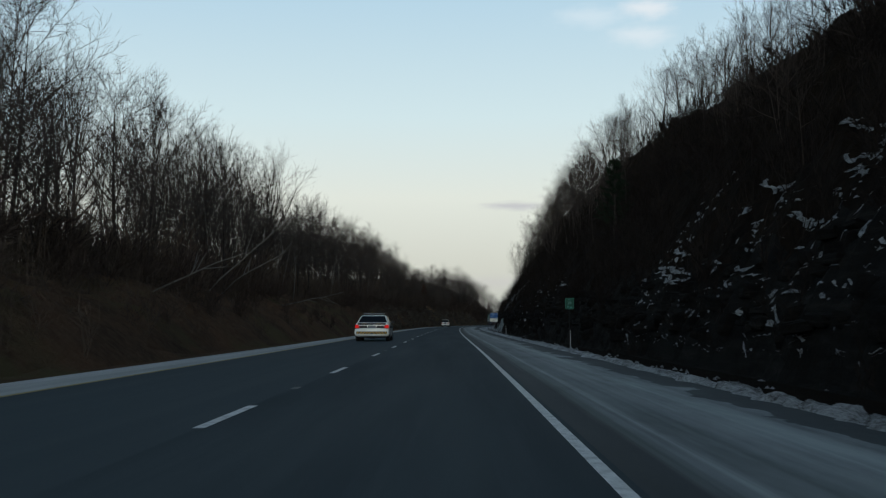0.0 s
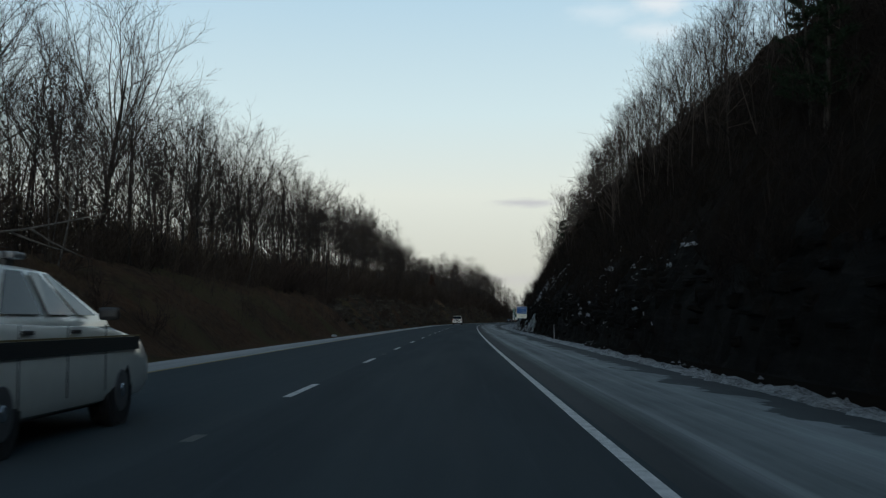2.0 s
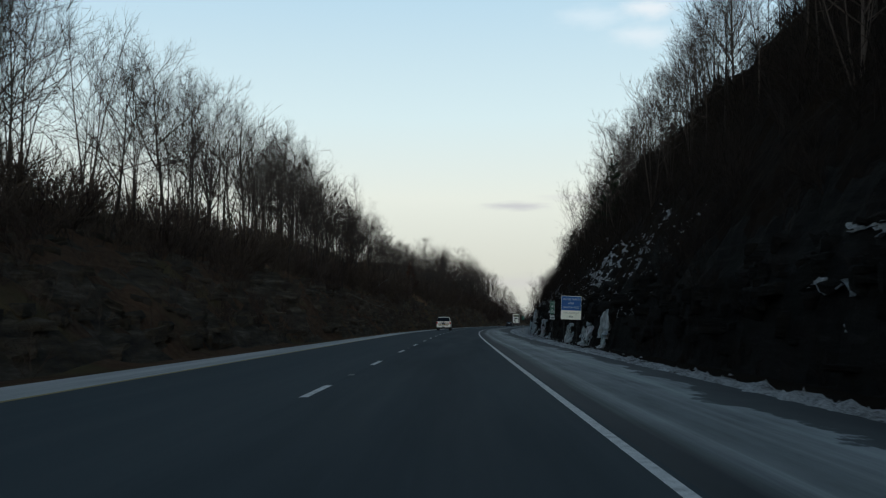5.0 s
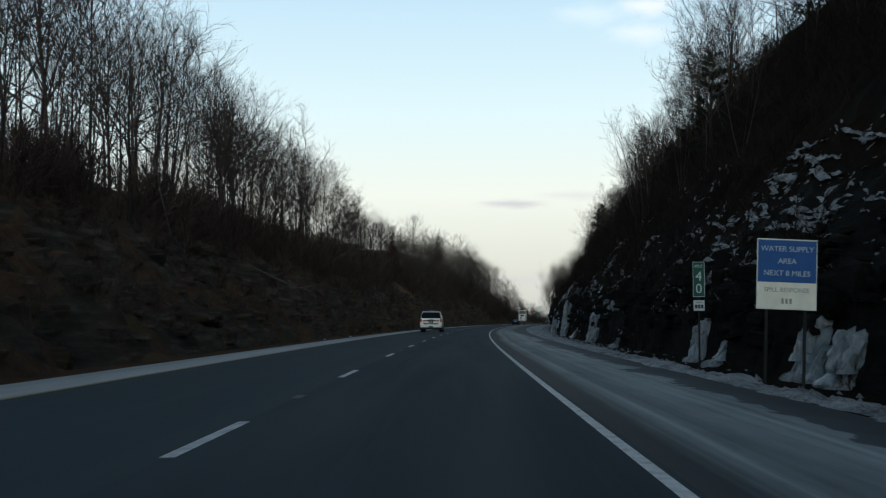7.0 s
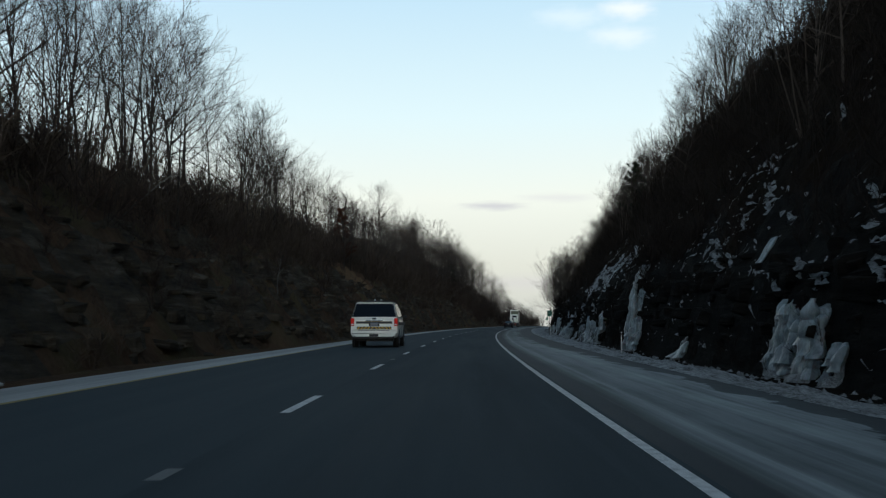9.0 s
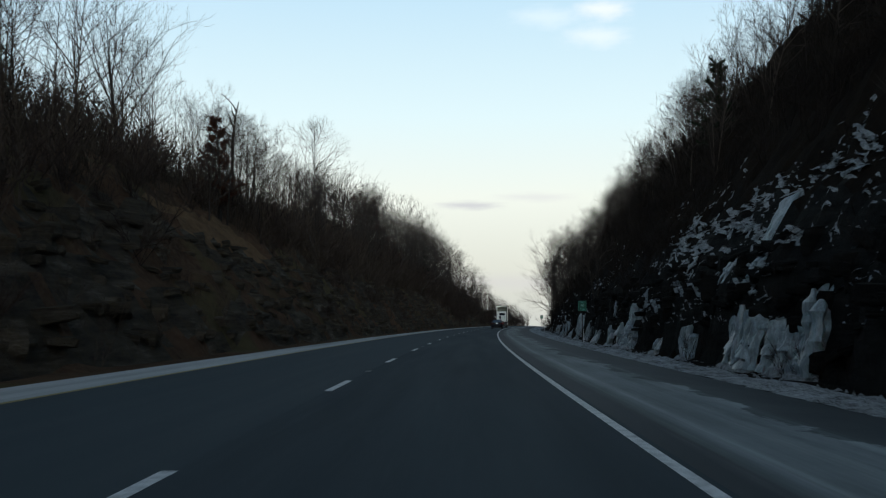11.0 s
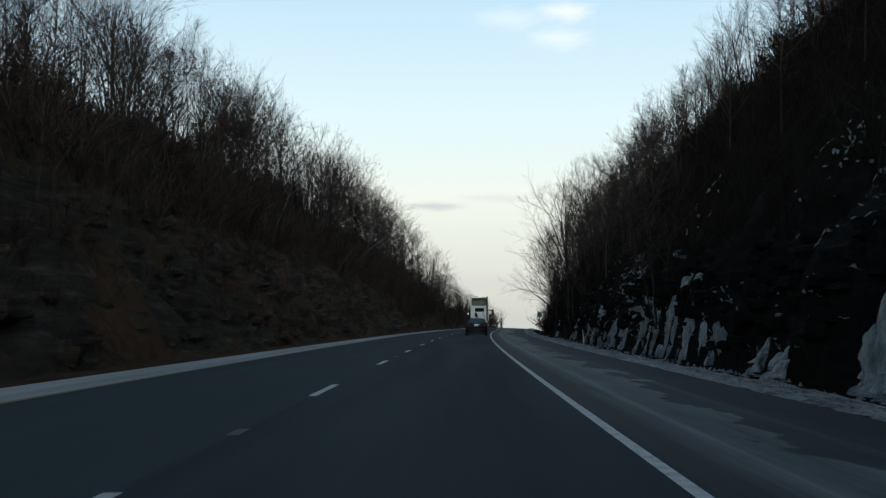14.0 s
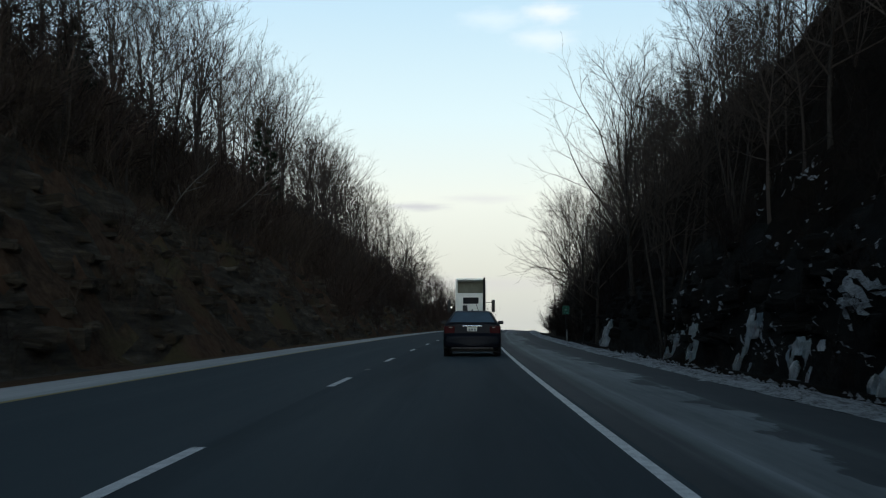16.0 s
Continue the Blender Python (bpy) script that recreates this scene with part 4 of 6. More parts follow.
def car_shell(name, label, stations, cabin, paint, doors, glass_v=(0.14, 0.90), rear_u=(0.09, 0.91), rear_glass=None):
    """Body, cabin, glass and door lines of a car; the rear bumper stands at y = 0, the nose forward."""
    root = tagged(new(name), label, "car" if "suv" not in name else "police car")
    soft(part("body", loft([body_ring(*st) for st in stations]), paint, root))
    zb, zr, yb0, yb1, yr0, yr1, wb0, wb1, wr0, wr1 = cabin
    rings = [cabin_ring(zb - 0.06, yb0 - 0.02, yb1 + 0.06, wb0 + 0.01, wb1 + 0.01)]
    for k in (0.0, 0.5, 0.88, 0.97):
        rings.append(cabin_ring(zb + (zr - zb) * k, yb0 + (yr0 - yb0) * k, yb1 + (yr1 - yb1) * k, wb0 + (wr0 - wb0) * k, wb1 + (wr1 - wb1) * k))
    rings.append(cabin_ring(zr + 0.02, yr0 + 0.12, yr1 - 0.12, wr0 - 0.10, wr1 - 0.10))
    soft(part("cabin", loft(rings), paint, root))

    def side_at(sx, y_k, z_k):
        y0, y1 = yb0 + (yr0 - yb0) * z_k, yb1 + (yr1 - yb1) * z_k
        w0, w1 = wb0 + (wr0 - wb0) * z_k, wb1 + (wr1 - wb1) * z_k
        bulge = 0.034 * (1 - abs(2 * y_k - 1))
        return (sx * (w0 + (w1 - w0) * y_k + bulge + 0.010), y0 + (y1 - y0) * y_k, zb + (zr - zb) * z_k)

    v0, v1 = glass_v
    a0, b0 = (-wb0 + 0.06, yb0 - 0.012, zb), (wb0 - 0.06, yb0 - 0.012, zb)
    a1, b1 = (-wr0 + 0.06, yr0 - 0.012, zr), (wr0 - 0.06, yr0 - 0.012, zr)
    part("rear_window", plate(panel_between(a0, b0, a1, b1, rear_u[0] - 0.06, rear_u[1] + 0.06, v0, v1), 0.012), rear_glass or P_GLASS, root, "rear window with toned glass")
    a0, b0 = (-wb1 + 0.06, yb1 + 0.012, zb), (wb1 - 0.06, yb1 + 0.012, zb)
    a1, b1 = (-wr1 + 0.06, yr1 + 0.012, zr), (wr1 - 0.06, yr1 + 0.012, zr)
    part("windscreen", plate(panel_between(b0, a0, b1, a1, 0.05, 0.95, 0.1, 0.92), 0.012), P_GLASS, root)
    for sx in (-1, 1):
        for k0, k1 in doors:
            pts = [side_at(sx, k0 + 0.012, v0), side_at(sx, k1 - 0.012, v0), side_at(sx, k1 - 0.012 - 0.04, v1), side_at(sx, k0 + 0.012 + 0.02, v1)]
            part("side_window", plate(pts if sx > 0 else pts[::-1], 0.008), P_GLASS, root)
        m = part("door_mirror", box(0.19, 0.09, 0.12, (sx * (wb1 + 0.13), yb1 - 0.42, zb + 0.06), 0.035), P_BLACK, root)
    return root


def set_car(root, s, u):
    p = road_point(s, u)
    root.matrix_basis = pose(p.x, p.y, p.z, 0, 0, -math.degrees(heading(s)))
    return root


def plate_lamp(sx, x0, x1, z0, z1, y, deep):
    """A rounded tail lamp that wraps round the corner of the body."""
    prof = [(x0 + 0.02, z0), (x1, z0), (x1, z0 + (z1 - z0) * 0.75), (x1 - 0.05, z1 - 0.01), (x0 + 0.09, z1), (x0 + 0.02, z1 - 0.07), (x0, z0 + 0.05)]
    rings = []
    for k, (q, dy) in enumerate(((0.90, 0.0), (0.97, 0.012), (1.0, 0.04), (1.0, deep + 0.10))):
        cx, cz = (x0 + x1) / 2, (z0 + z1) / 2
        rings.append([(sx * (cx + (x - cx) * q), y + dy, cz + (z - cz) * q) for x, z in prof])
    return loft(rings)


def police_sedan(s, u):
    st = ((0.0, 0.945, 0.34, 0.685), (0.03, 0.978, 0.31, 0.715), (0.13, 0.99, 0.28, 0.72), (0.135, 0.93, 0.28, 0.96), (0.20, 0.955, 0.28, 1.03), (0.85, 0.985, 0.24, 1.05),
          (1.6, 0.99, 0.22, 1.02), (3.3, 0.99, 0.22, 1.0), (4.0, 0.985, 0.22, 0.96), (4.9, 0.96, 0.22, 0.86), (5.25, 0.90, 0.25, 0.75), (5.39, 0.78, 0.32, 0.62))
    r = car_shell("police_sedan", "white police sedan with dark stripe and roof light bar", st, (1.03, 1.46, 0.80, 3.85, 1.56, 2.85, 0.91, 0.90, 0.71, 0.66), P_WHITE,
                  ((0.10, 0.40), (0.43, 0.68), (0.70, 0.90)), (0.10, 0.92), (0.07, 0.93))
    tagged(r, "", "police car")
    lip = part("boot_stripe", plate([(-0.80, 0.112, 0.93), (0.80, 0.112, 0.93), (0.78, 0.146, 1.035), (-0.78, 0.146, 1.035)], 0.006), P_BLACK, r, "dark band with gold lettering across the boot")
    words("STATE", 0.085, (-0.42, 0.117, 0.982), P_GOLD, lip, turn=(72, 0, 0), spread=1.15)
    words("POLICE", 0.085, (0.40, 0.117, 0.982), P_GOLD, lip, turn=(72, 0, 0), spread=1.15)
    part("chrome_strip", box(1.50, 0.02, 0.022, (0, 0.122, 0.915), 0.006), P_CHROME, r)
    part("boot_panel", box(1.44, 0.016, 0.18, (0, 0.126, 0.80), 0.006), P_BLACK, r, "black panel between the tail lamps")
    for sx in (-1, 1):
        part("plate_surround", plate([(sx * 0.22, 0.112, 0.72), (sx * 0.30, 0.112, 0.89), (sx * 0.215, 0.112, 0.89)] if sx > 0 else
                                     [(sx * 0.22, 0.112, 0.72), (sx * 0.215, 0.112, 0.89), (sx * 0.30, 0.112, 0.89)], 0.006), P_WHITE, r)
        lamp = part("tail_lamp", plate_lamp(sx, 0.71, 0.96, 0.742, 0.945, 0.092, 0.09), P_RED_LIT, r, "lit red tail lamp")
        part("lamp_surround", box(0.27, 0.08, 0.05, (sx * 0.80, 0.16, 0.722), 0.015), P_BLACK, lamp)
        part("side_stripe", box(0.008, 3.9, 0.13, (sx * 0.996, 2.6, 0.80), 0.002), P_BLACK, r, "dark stripe edged in gold along the side")
        part("stripe_edge", box(0.009, 3.9, 0.015, (sx * 0.998, 2.6, 0.875)), P_GOLD, r)
        for y in (1.55, 2.65):
            part("door_handle", box(0.03, 0.2, 0.035, (sx * 0.99, y, 0.93), 0.01), P_BLACK, r)
        for y in (1.38, 2.45, 3.48):
            part("door_gap", box(0.006, 0.012, 0.62, (sx * 0.990, y, 0.68)), P_BLACK, r)
        for y in (1.10, 4.02):
            wheel(r, sx * 0.86, y, 0.345, 0.235, sx)
    plate_with_print(r, 0.112, 0.795, 0.33, 0.16, plain("dull_plate", (0.16, 0.17, 0.19), 0.5))
    hazard_band(r, -0.006, 0.485, 1.74, 0.145, P_BLACK)
    part("bumper_seam", box(1.86, 0.012, 0.012, (0, 0.02, 0.60), 0.003), P_BLACK, r)
    part("underbody", box(1.5, 4.0, 0.14, (0, 2.95, 0.26), 0.03), P_BLACK, r)
    part("axle_housing", box(0.30, 0.35, 0.20, (0, 1.0, 0.24), 0.05), P_BLACK, r)
    bar = part("light_bar", box(1.24, 0.26, 0.06, (0, 2.30, 1.575), 0.022), plain("light_bar_lens", (0.20, 0.20, 0.20), 0.25), r, "low roof light bar with clear lenses")
    for k in range(-4, 5):
        part("lens_divider", box(0.035, 0.27, 0.052, (k * 0.134, 2.30, 1.575), 0.004), P_BLACK, bar)
    for sx in (-1, 1):
        part("bar_foot", box(0.06, 0.16, 0.07, (sx * 0.5, 2.30, 1.51), 0.01), P_BLACK, bar)
    part("aerial", rod((-0.45, 1.72, 1.46), (-0.46, 1.66, 1.60), 0.012, 0.006, 6), P_BLACK, r)
    part("aerial", rod((0.30, 1.72, 1.46), (0.30, 1.66, 1.56), 0.014, 0.008, 6), P_BLACK, r)
    return set_car(r, s, u)


def police_suv(s, u):
    st = ((0.0, 0.92, 0.47, 0.70), (0.05, 0.98, 0.45, 0.74), (0.13, 1.0, 0.44, 0.76), (0.135, 0.97, 0.44, 1.20), (0.2, 0.99, 0.42, 1.28), (1.0, 1.0, 0.36, 1.29),
          (3.2, 1.0, 0.34, 1.26), (3.9, 0.99, 0.34, 1.22), (4.7, 0.97, 0.34, 1.15), (5.1, 0.92, 0.38, 1.0), (5.23, 0.80, 0.44, 0.78))
    r = car_shell("police_suv", "white police utility vehicle with dark rear window and roof lights", st, (1.26, 1.90, 0.15, 4.05, 0.42, 3.20, 0.97, 0.95, 0.80, 0.76), P_WHITE,
                  ((0.05, 0.33), (0.36, 0.63), (0.65, 0.88)), (0.05, 0.90), (0.06, 0.94))
    tagged(r, "", "police car")
    part("rear_spoiler", box(1.50, 0.16, 0.035, (0, 0.41, 1.905), 0.014), P_WHITE, r)
    gate_band = part("tailgate_strip", box(1.52, 0.014, 0.085, (0, 0.126, 1.055), 0.004), P_BLACK, r, "dark stripe edged in gold across the tailgate")
    for z in (1.010, 1.100):
        part("stripe_edge", box(1.52, 0.016, 0.014, (0, 0.125, z)), P_GOLD, gate_band)
    part("tailgate_handle", box(0.72, 0.035, 0.06, (0, 0.116, 1.135), 0.018), P_CHROME, r)
    part("badge", box(0.17, 0.012, 0.065, (0, 0.126, 1.215), 0.005), P_BLACK, r)
    part("plate_recess", box(0.44, 0.016, 0.19, (0, 0.124, 0.985), 0.01), P_BLACK, r)
    plate_with_print(r, 0.112, 0.975, 0.31, 0.15, plain("dull_plate", (0.16, 0.17, 0.19), 0.5))
    dim = lamp_material("dim_tail_red", (0.42, 0.02, 0.015), 0.25)
    for sx in (-1, 1):
        lamp = part("tail_lamp", box(0.15, 0.12, 0.33, (sx * 0.915, 0.155, 1.07), 0.03), dim, r, "tall dull red tail lamp")
        part("reverse_lens", box(0.11, 0.02, 0.06, (sx * 0.915, 0.095, 0.97), 0.006), P_SIGN_WHITE, lamp)
        part("side_stripe", box(0.008, 4.0, 0.14, (sx * 1.006, 2.5, 1.0), 0.002), P_BLACK, r, "dark stripe along the side")
        part("roof_rail", rod((sx * 0.70, 0.8, 1.94), (sx * 0.70, 3.0, 1.94), 0.02, None, 8), P_BLACK, r)
        part("rear_pillar_trim", plate([(sx * 0.905, 0.128, 1.30), (sx * 0.935, 0.128, 1.30), (sx * 0.785, 0.40, 1.85), (sx * 0.76, 0.40, 1.85)][::1 if sx > 0 else -1], 0.006), P_BLACK, r)
        for y in (1.35, 2.45, 3.45):
            part("door_gap", box(0.006, 0.012, 0.8, (sx * 1.003, y, 0.86)), P_BLACK, r)
        for y in (1.10, 4.13):
            wheel(r, sx * 0.87, y, 0.40, 0.26, sx)
    hazard_band(r, 0.122, 0.82, 1.46, 0.125, P_BLACK)
    part("bumper_step", box(1.3, 0.06, 0.03, (0, 0.0, 0.735), 0.012), P_BLACK, r)
    part("tow_hitch", box(0.38, 0.10, 0.10, (0, -0.01, 0.52), 0.02), P_BLACK, r)
    part("lower_valance", box(1.72, 0.10, 0.12, (0, 0.07, 0.43), 0.03), P_BLACK, r)
    part("underbody", box(1.6, 4.5, 0.2, (0, 2.6, 0.36), 0.03), P_BLACK, r)
    bar = part("light_bar", box(1.10, 0.25, 0.05, (0, 1.9, 1.985), 0.02), P_BLACK, r, "low black roof light bar")
    for k in (-0.13, 0.15):
        part("light_head", box(0.09, 0.16, 0.06, (k, 1.9, 2.035), 0.02), P_SIGN_WHITE, bar)
    for sx in (-1, 1):
        part("bar_foot", box(0.06, 0.16, 0.08, (sx * 0.45, 1.9, 1.94), 0.01), P_BLACK, bar)
    return set_car(r, s, u)


def dark_sedan(s, u):
    st = ((0.0, 0.82, 0.34, 0.62), (0.06, 0.89, 0.27, 0.68), (0.13, 0.905, 0.24, 0.72), (0.16, 0.885, 0.24, 1.00), (0.24, 0.90, 0.24, 1.05), (0.75, 0.915, 0.22, 1.03),
          (1.6, 0.92, 0.20, 0.99), (3.0, 0.92, 0.20, 0.96), (3.7, 0.91, 0.20, 0.94), (4.4, 0.88, 0.22, 0.82), (4.7, 0.80, 0.25, 0.70), (4.83, 0.66, 0.32, 0.58))
    r = car_shell("sedan", "navy-black four-door sedan with chrome bar above its plate", st, (1.01, 1.43, 0.62, 3.65, 1.45, 2.65, 0.83, 0.83, 0.58, 0.57), P_NAVY,
                  ((0.10, 0.38), (0.41, 0.66), (0.68, 0.90)), (0.10, 0.90), (0.07, 0.93), P_GLASS_BLUE)
    part("chrome_bar", box(0.62, 0.035, 0.05, (0, 0.142, 0.955), 0.015), P_CHROME, r, "bright chrome bar on the boot lid")
    part("boot_lip", box(1.5, 0.06, 0.02, (0, 0.25, 1.065), 0.008), P_NAVY, r)
    plate_with_print(r, 0.142, 0.85, 0.31, 0.155, plain("bright_plate", (0.62, 0.62, 0.54), 0.45))
    for sx in (-1, 1):
        lamp = part("tail_lamp", box(0.34, 0.10, 0.24, (sx * 0.71, 0.175, 0.84), 0.04), P_RED, r, "dark red tail lamp")
        # small pale box painted in as the highlight on the red lamp
        part("lamp_lens", box(0.10, 0.02, 0.03, (sx * 0.67, 0.122, 0.915), 0.01), P_FADED, lamp)
        part("bumper_reflector", box(0.16, 0.012, 0.035, (sx * 0.62, 0.028, 0.44), 0.005), P_RED, r)
        part("exhaust_tip", rod((sx * 0.55, -0.02, 0.26), (sx * 0.55, 0.16, 0.26), 0.034, None, 12), P_STEEL, r)
        for y in (1.35, 2.4, 3.3):
            part("door_gap", box(0.006, 0.012, 0.6, (sx * 0.922, y, 0.65)), P_BLACK, r)
        for y in (1.02, 3.75):
            wheel(r, sx * 0.80, y, 0.325, 0.215, sx)
    part("rear_diffuser", box(1.3, 0.05, 0.14, (0, 0.06, 0.31), 0.015), P_BLACK, r)
    part("underbody", box(1.4, 4.1, 0.14, (0, 2.4, 0.22), 0.03), P_BLACK, r)
    part("boot_gap", box(1.45, 0.008, 0.008, (0, 0.15, 0.74)), P_BLACK, r)
    part("roof_aerial", box(0.05, 0.18, 0.07, (0, 1.55, 1.46), 0.02), P_BLACK, r)
    return set_car(r, s, u)


def tractor_unit(s, u):
    """A highway tractor without its trailer, seen from behind."""
    r = tagged(new("truck_tractor"), "white highway tractor unit with tall sleeper cab, no trailer", "truck")
    rings = [[(x * w, y, z) for x, z in ((-0.92, 1.15), (0.92, 1.15), (1, 1.25), (1, 2.75), (0.95, 2.9), (-0.95, 2.9), (-1, 2.75), (-1, 1.25))] for y, w in ((3.3, 1.18), (3.34, 1.22), (5.9, 1.22), (6.3, 1.15))]
    soft(part("cab", loft(rings), P_WHITE, r))
    rings = [[(x * w, y, 1.1 + (z - 1.1) * h) for x, z in ((-0.95, 0.9), (0.95, 0.9), (1, 1.0), (1, 1.75), (0.85, 1.9), (-0.85, 1.9), (-1, 1.75), (-1, 1.0))] for y, w, h in ((6.2, 1.0, 1.0), (7.4, 0.85, 0.8), (7.8, 0.75, 0.55))]
    soft(part("bonnet", loft(rings), P_WHITE, r))
    # hollow roof fairing, open behind
    for sx in (-1, 1):
        rings = [[(sx * (1.16 + dx), y, z) for dx, z in ((-0.10, 2.86), (0.06, 2.86), (0.06, top - 0.12), (0.0, top), (-0.10, top))] for y, top in ((3.32, 3.95), (4.6, 3.80), (6.2, 2.95))]
        soft(part("fairing_side", loft(rings), P_WHITE, r))
    part("fairing_roof", plate([(-1.16, 3.30, 3.90), (1.16, 3.30, 3.90), (1.14, 4.6, 3.76), (-1.14, 4.6, 3.76)], 0.11), P_WHITE, r)
    part("fairing_front", plate([(-1.14, 4.6, 3.76), (1.14, 4.6, 3.76), (1.05, 6.2, 2.92), (-1.05, 6.2, 2.92)], 0.05), P_WHITE, r)
    part("fairing_liner", box(2.2, 0.05, 0.86, (0, 4.2, 3.36), 0.01), P_FAIRING, r, "dull olive inside of the roof fairing")
    part("fairing_sill", box(2.3, 0.10, 0.13, (0, 3.30, 2.95), 0.03), P_WHITE, r)
    part("rear_window", box(1.25, 0.03, 0.42, (0.02, 3.29, 2.52), 0.03), P_GLASS, r, "dark window in the sleeper's back wall")
    for z in (1.5, 1.85, 2.2):
        part("panel_rib", box(2.2, 0.02, 0.02, (0, 3.29, z), 0.006), P_WHITE, r)
    for k, (x0, x1, sag) in enumerate(((-0.5, -0.25, 0.5), (-0.4, -0.15, 0.6), (-0.3, -0.05, 0.7))):
        c = bmesh.new()
        v, f = [], []
        pts = [Vector((x0 + (x1 - x0) * q / 6, 3.2 - 0.5 * math.sin(math.pi * q / 6), 2.2 - 1.0 * q / 6 - sag * math.sin(math.pi * q / 6) * 0.3)) for q in range(7)]
        tube(v, f, pts, [0.03] * 7, 6)
        vs = [c.verts.new(q) for q in v]
        for q in f:
            c.faces.new([vs[i] for i in q])
        part("air_hose", c, P_BLACK, r)
    part("hose_rack", box(0.36, 0.18, 0.5, (-0.45, 3.2, 1.95), 0.04), P_BLACK, r)
    part("grab_rail", rod((0.85, 3.24, 1.3), (0.45, 3.24, 2.3), 0.02, None, 8), P_STEEL, r)
    for sx in (-1, 1):
        part("frame_rail", box(0.10, 6.6, 0.28, (sx * 0.43, 3.6, 0.92), 0.01), P_BLACK, r)
        lamp = part("tail_lamp", box(0.16, 0.05, 0.12, (sx * 0.36, 0.20, 0.80), 0.015), P_RED_LIT, r, "lit red tail lamp")
        part("mud_flap", box(0.60, 0.02, 0.62, (sx * 0.90, 0.22, 0.55), 0.004), P_BLACK, r)
        part("fuel_tank", rod((sx * 0.95, 3.6, 0.75), (sx * 0.95, 5.2, 0.75), 0.30, None, 18), P_CHROME, r)
        part("mirror_arm", box(0.62, 0.04, 0.04, (sx * 1.50, 6.05, 2.45), 0.01), P_BLACK, r)
        part("door_mirror", box(0.28, 0.14, 0.85, (sx * 1.84, 6.05, 2.20), 0.05), P_BLACK, r)
        for y in (0.95, 2.25):
            for x in (0.80, 1.08):
                wheel(r, sx * x, y, 0.51, 0.26, sx)
        wheel(r, sx * 1.02, 6.9, 0.51, 0.28, sx)
    part("cross_member", box(1.0, 0.08, 0.25, (0, 0.24, 0.86), 0.015), P_BLACK, r)
    plate_with_print(r, 0.19, 0.80, 0.30, 0.15)
    part("coupling_plate", rod((0, 1.65, 1.10), (0, 1.65, 1.20), 0.48, 0.45, 20), P_BLACK, r, "greased coupling plate")
    stack = part("exhaust_stack", rod((1.10, 3.2, 1.2), (1.10, 3.2, 3.85), 0.10, None, 12), P_BLACK, r, "tall upright black exhaust pipe")
    part("stack_tip", rod((1.10, 3.2, 3.83), (1.13, 3.12, 4.05), 0.075, 0.07, 12), P_BLACK, stack)
    part("work_lamp", box(0.12, 0.06, 0.10, (-1.66, 5.9, 2.10), 0.02), P_WHITE_LIT, r, "lit white side lamp")
    return set_car(r, s, u)


police_sedan(64.0, -5.55)
police_suv(301.5, -5.45)
dark_sedan(491.0, -1.2)
tractor_unit(533.0, -1.75).scale = (0.88, 1.0, 1.06)


# ---------------------------------------------------------------- signs
def stand_at(root, s, u, lean=0.0, turn=0.0):
    p = road_point(s, u, ground_height(s, u))
    root.matrix_basis = pose(p.x, p.y, p.z, 0, lean, -math.degrees(heading(s)) + turn)
    return root


def tenth_sign(s, u, number, top, lean):
    """A small green mile board on a steel post."""
    r = tagged(new("mile_marker_sign"), "small green mile board with pale lettering on a steel post", "road sign", "mile markers")
    part("post", box(0.06, 0.04, top + 0.4, (0, 0, top / 2 - 0.2), 0.008), P_STEEL, r)
    board = part("board", box(0.56, 0.012, 0.72, (0, -0.032, top - 0.37), 0.004), P_GREEN, r, "green board with a pale edge")
    for sx in (-1, 1):
        part("edge", box(0.012, 0.004, 0.70, (sx * 0.268, -0.040, top - 0.37)), P_DIM, board)
        part("edge", box(0.54, 0.004, 0.012, (0, -0.040, top - 0.37 + sx * 0.346)), P_DIM, board)
    words("MILE", 0.10, (0, -0.039, top - 0.12), P_DIM, board)
    words(number, 0.24, (0, -0.039, top - 0.34), P_FIGURE, board)
    part("fraction_bar", box(0.08, 0.004, 0.09, (-0.10, -0.040, top - 0.57)), P_DIM, board)
    part("fraction_bar", box(0.14, 0.004, 0.09, (0.09, -0.040, top - 0.61)), P_DIM, board)
    return stand_at(r, s, u, lean)


def mile_sign(s, u, top):
    r = tagged(new("mile_marker_sign"), "tall narrow green mile board above a white route plate", "road sign", "mile markers")
    part("post", box(0.06, 0.04, top + 0.4, (0, 0, top / 2 - 0.2), 0.008), P_STEEL, r)
    board = part("board", box(0.36, 0.012, 1.06, (0, -0.032, top - 0.53), 0.004), P_GREEN, r, "green board with white figures")
    for sx in (-1, 1):
        part("edge", box(0.012, 0.004, 1.03, (sx * 0.168, -0.040, top - 0.53)), P_SIGN_WHITE, board)
        part("edge", box(0.34, 0.004, 0.012, (0, -0.040, top - 0.53 + sx * 0.516)), P_SIGN_WHITE, board)
    words("MILE", 0.115, (0, -0.039, top - 0.14), P_SIGN_WHITE, board)
    words("4", 0.40, (0, -0.039, top - 0.45), P_SIGN_WHITE, board)
    words("0", 0.40, (0, -0.039, top - 0.82), P_SIGN_WHITE, board)
    tag = part("route_plate", box(0.33, 0.012, 0.31, (0, -0.032, top - 1.31), 0.004), P_SIGN_WHITE, r, "white plate with blurred route figures")
    for k in (-1, 0, 1):
        part("print_bar", box(0.07, 0.004, 0.11, (k * 0.09, -0.040, top - 1.34)), P_BLACK, tag)
    part("print_bar", box(0.2, 0.004, 0.03, (0, -0.040, top - 1.22)), P_FADED, tag)
    return stand_at(r, s, u, 0.0)


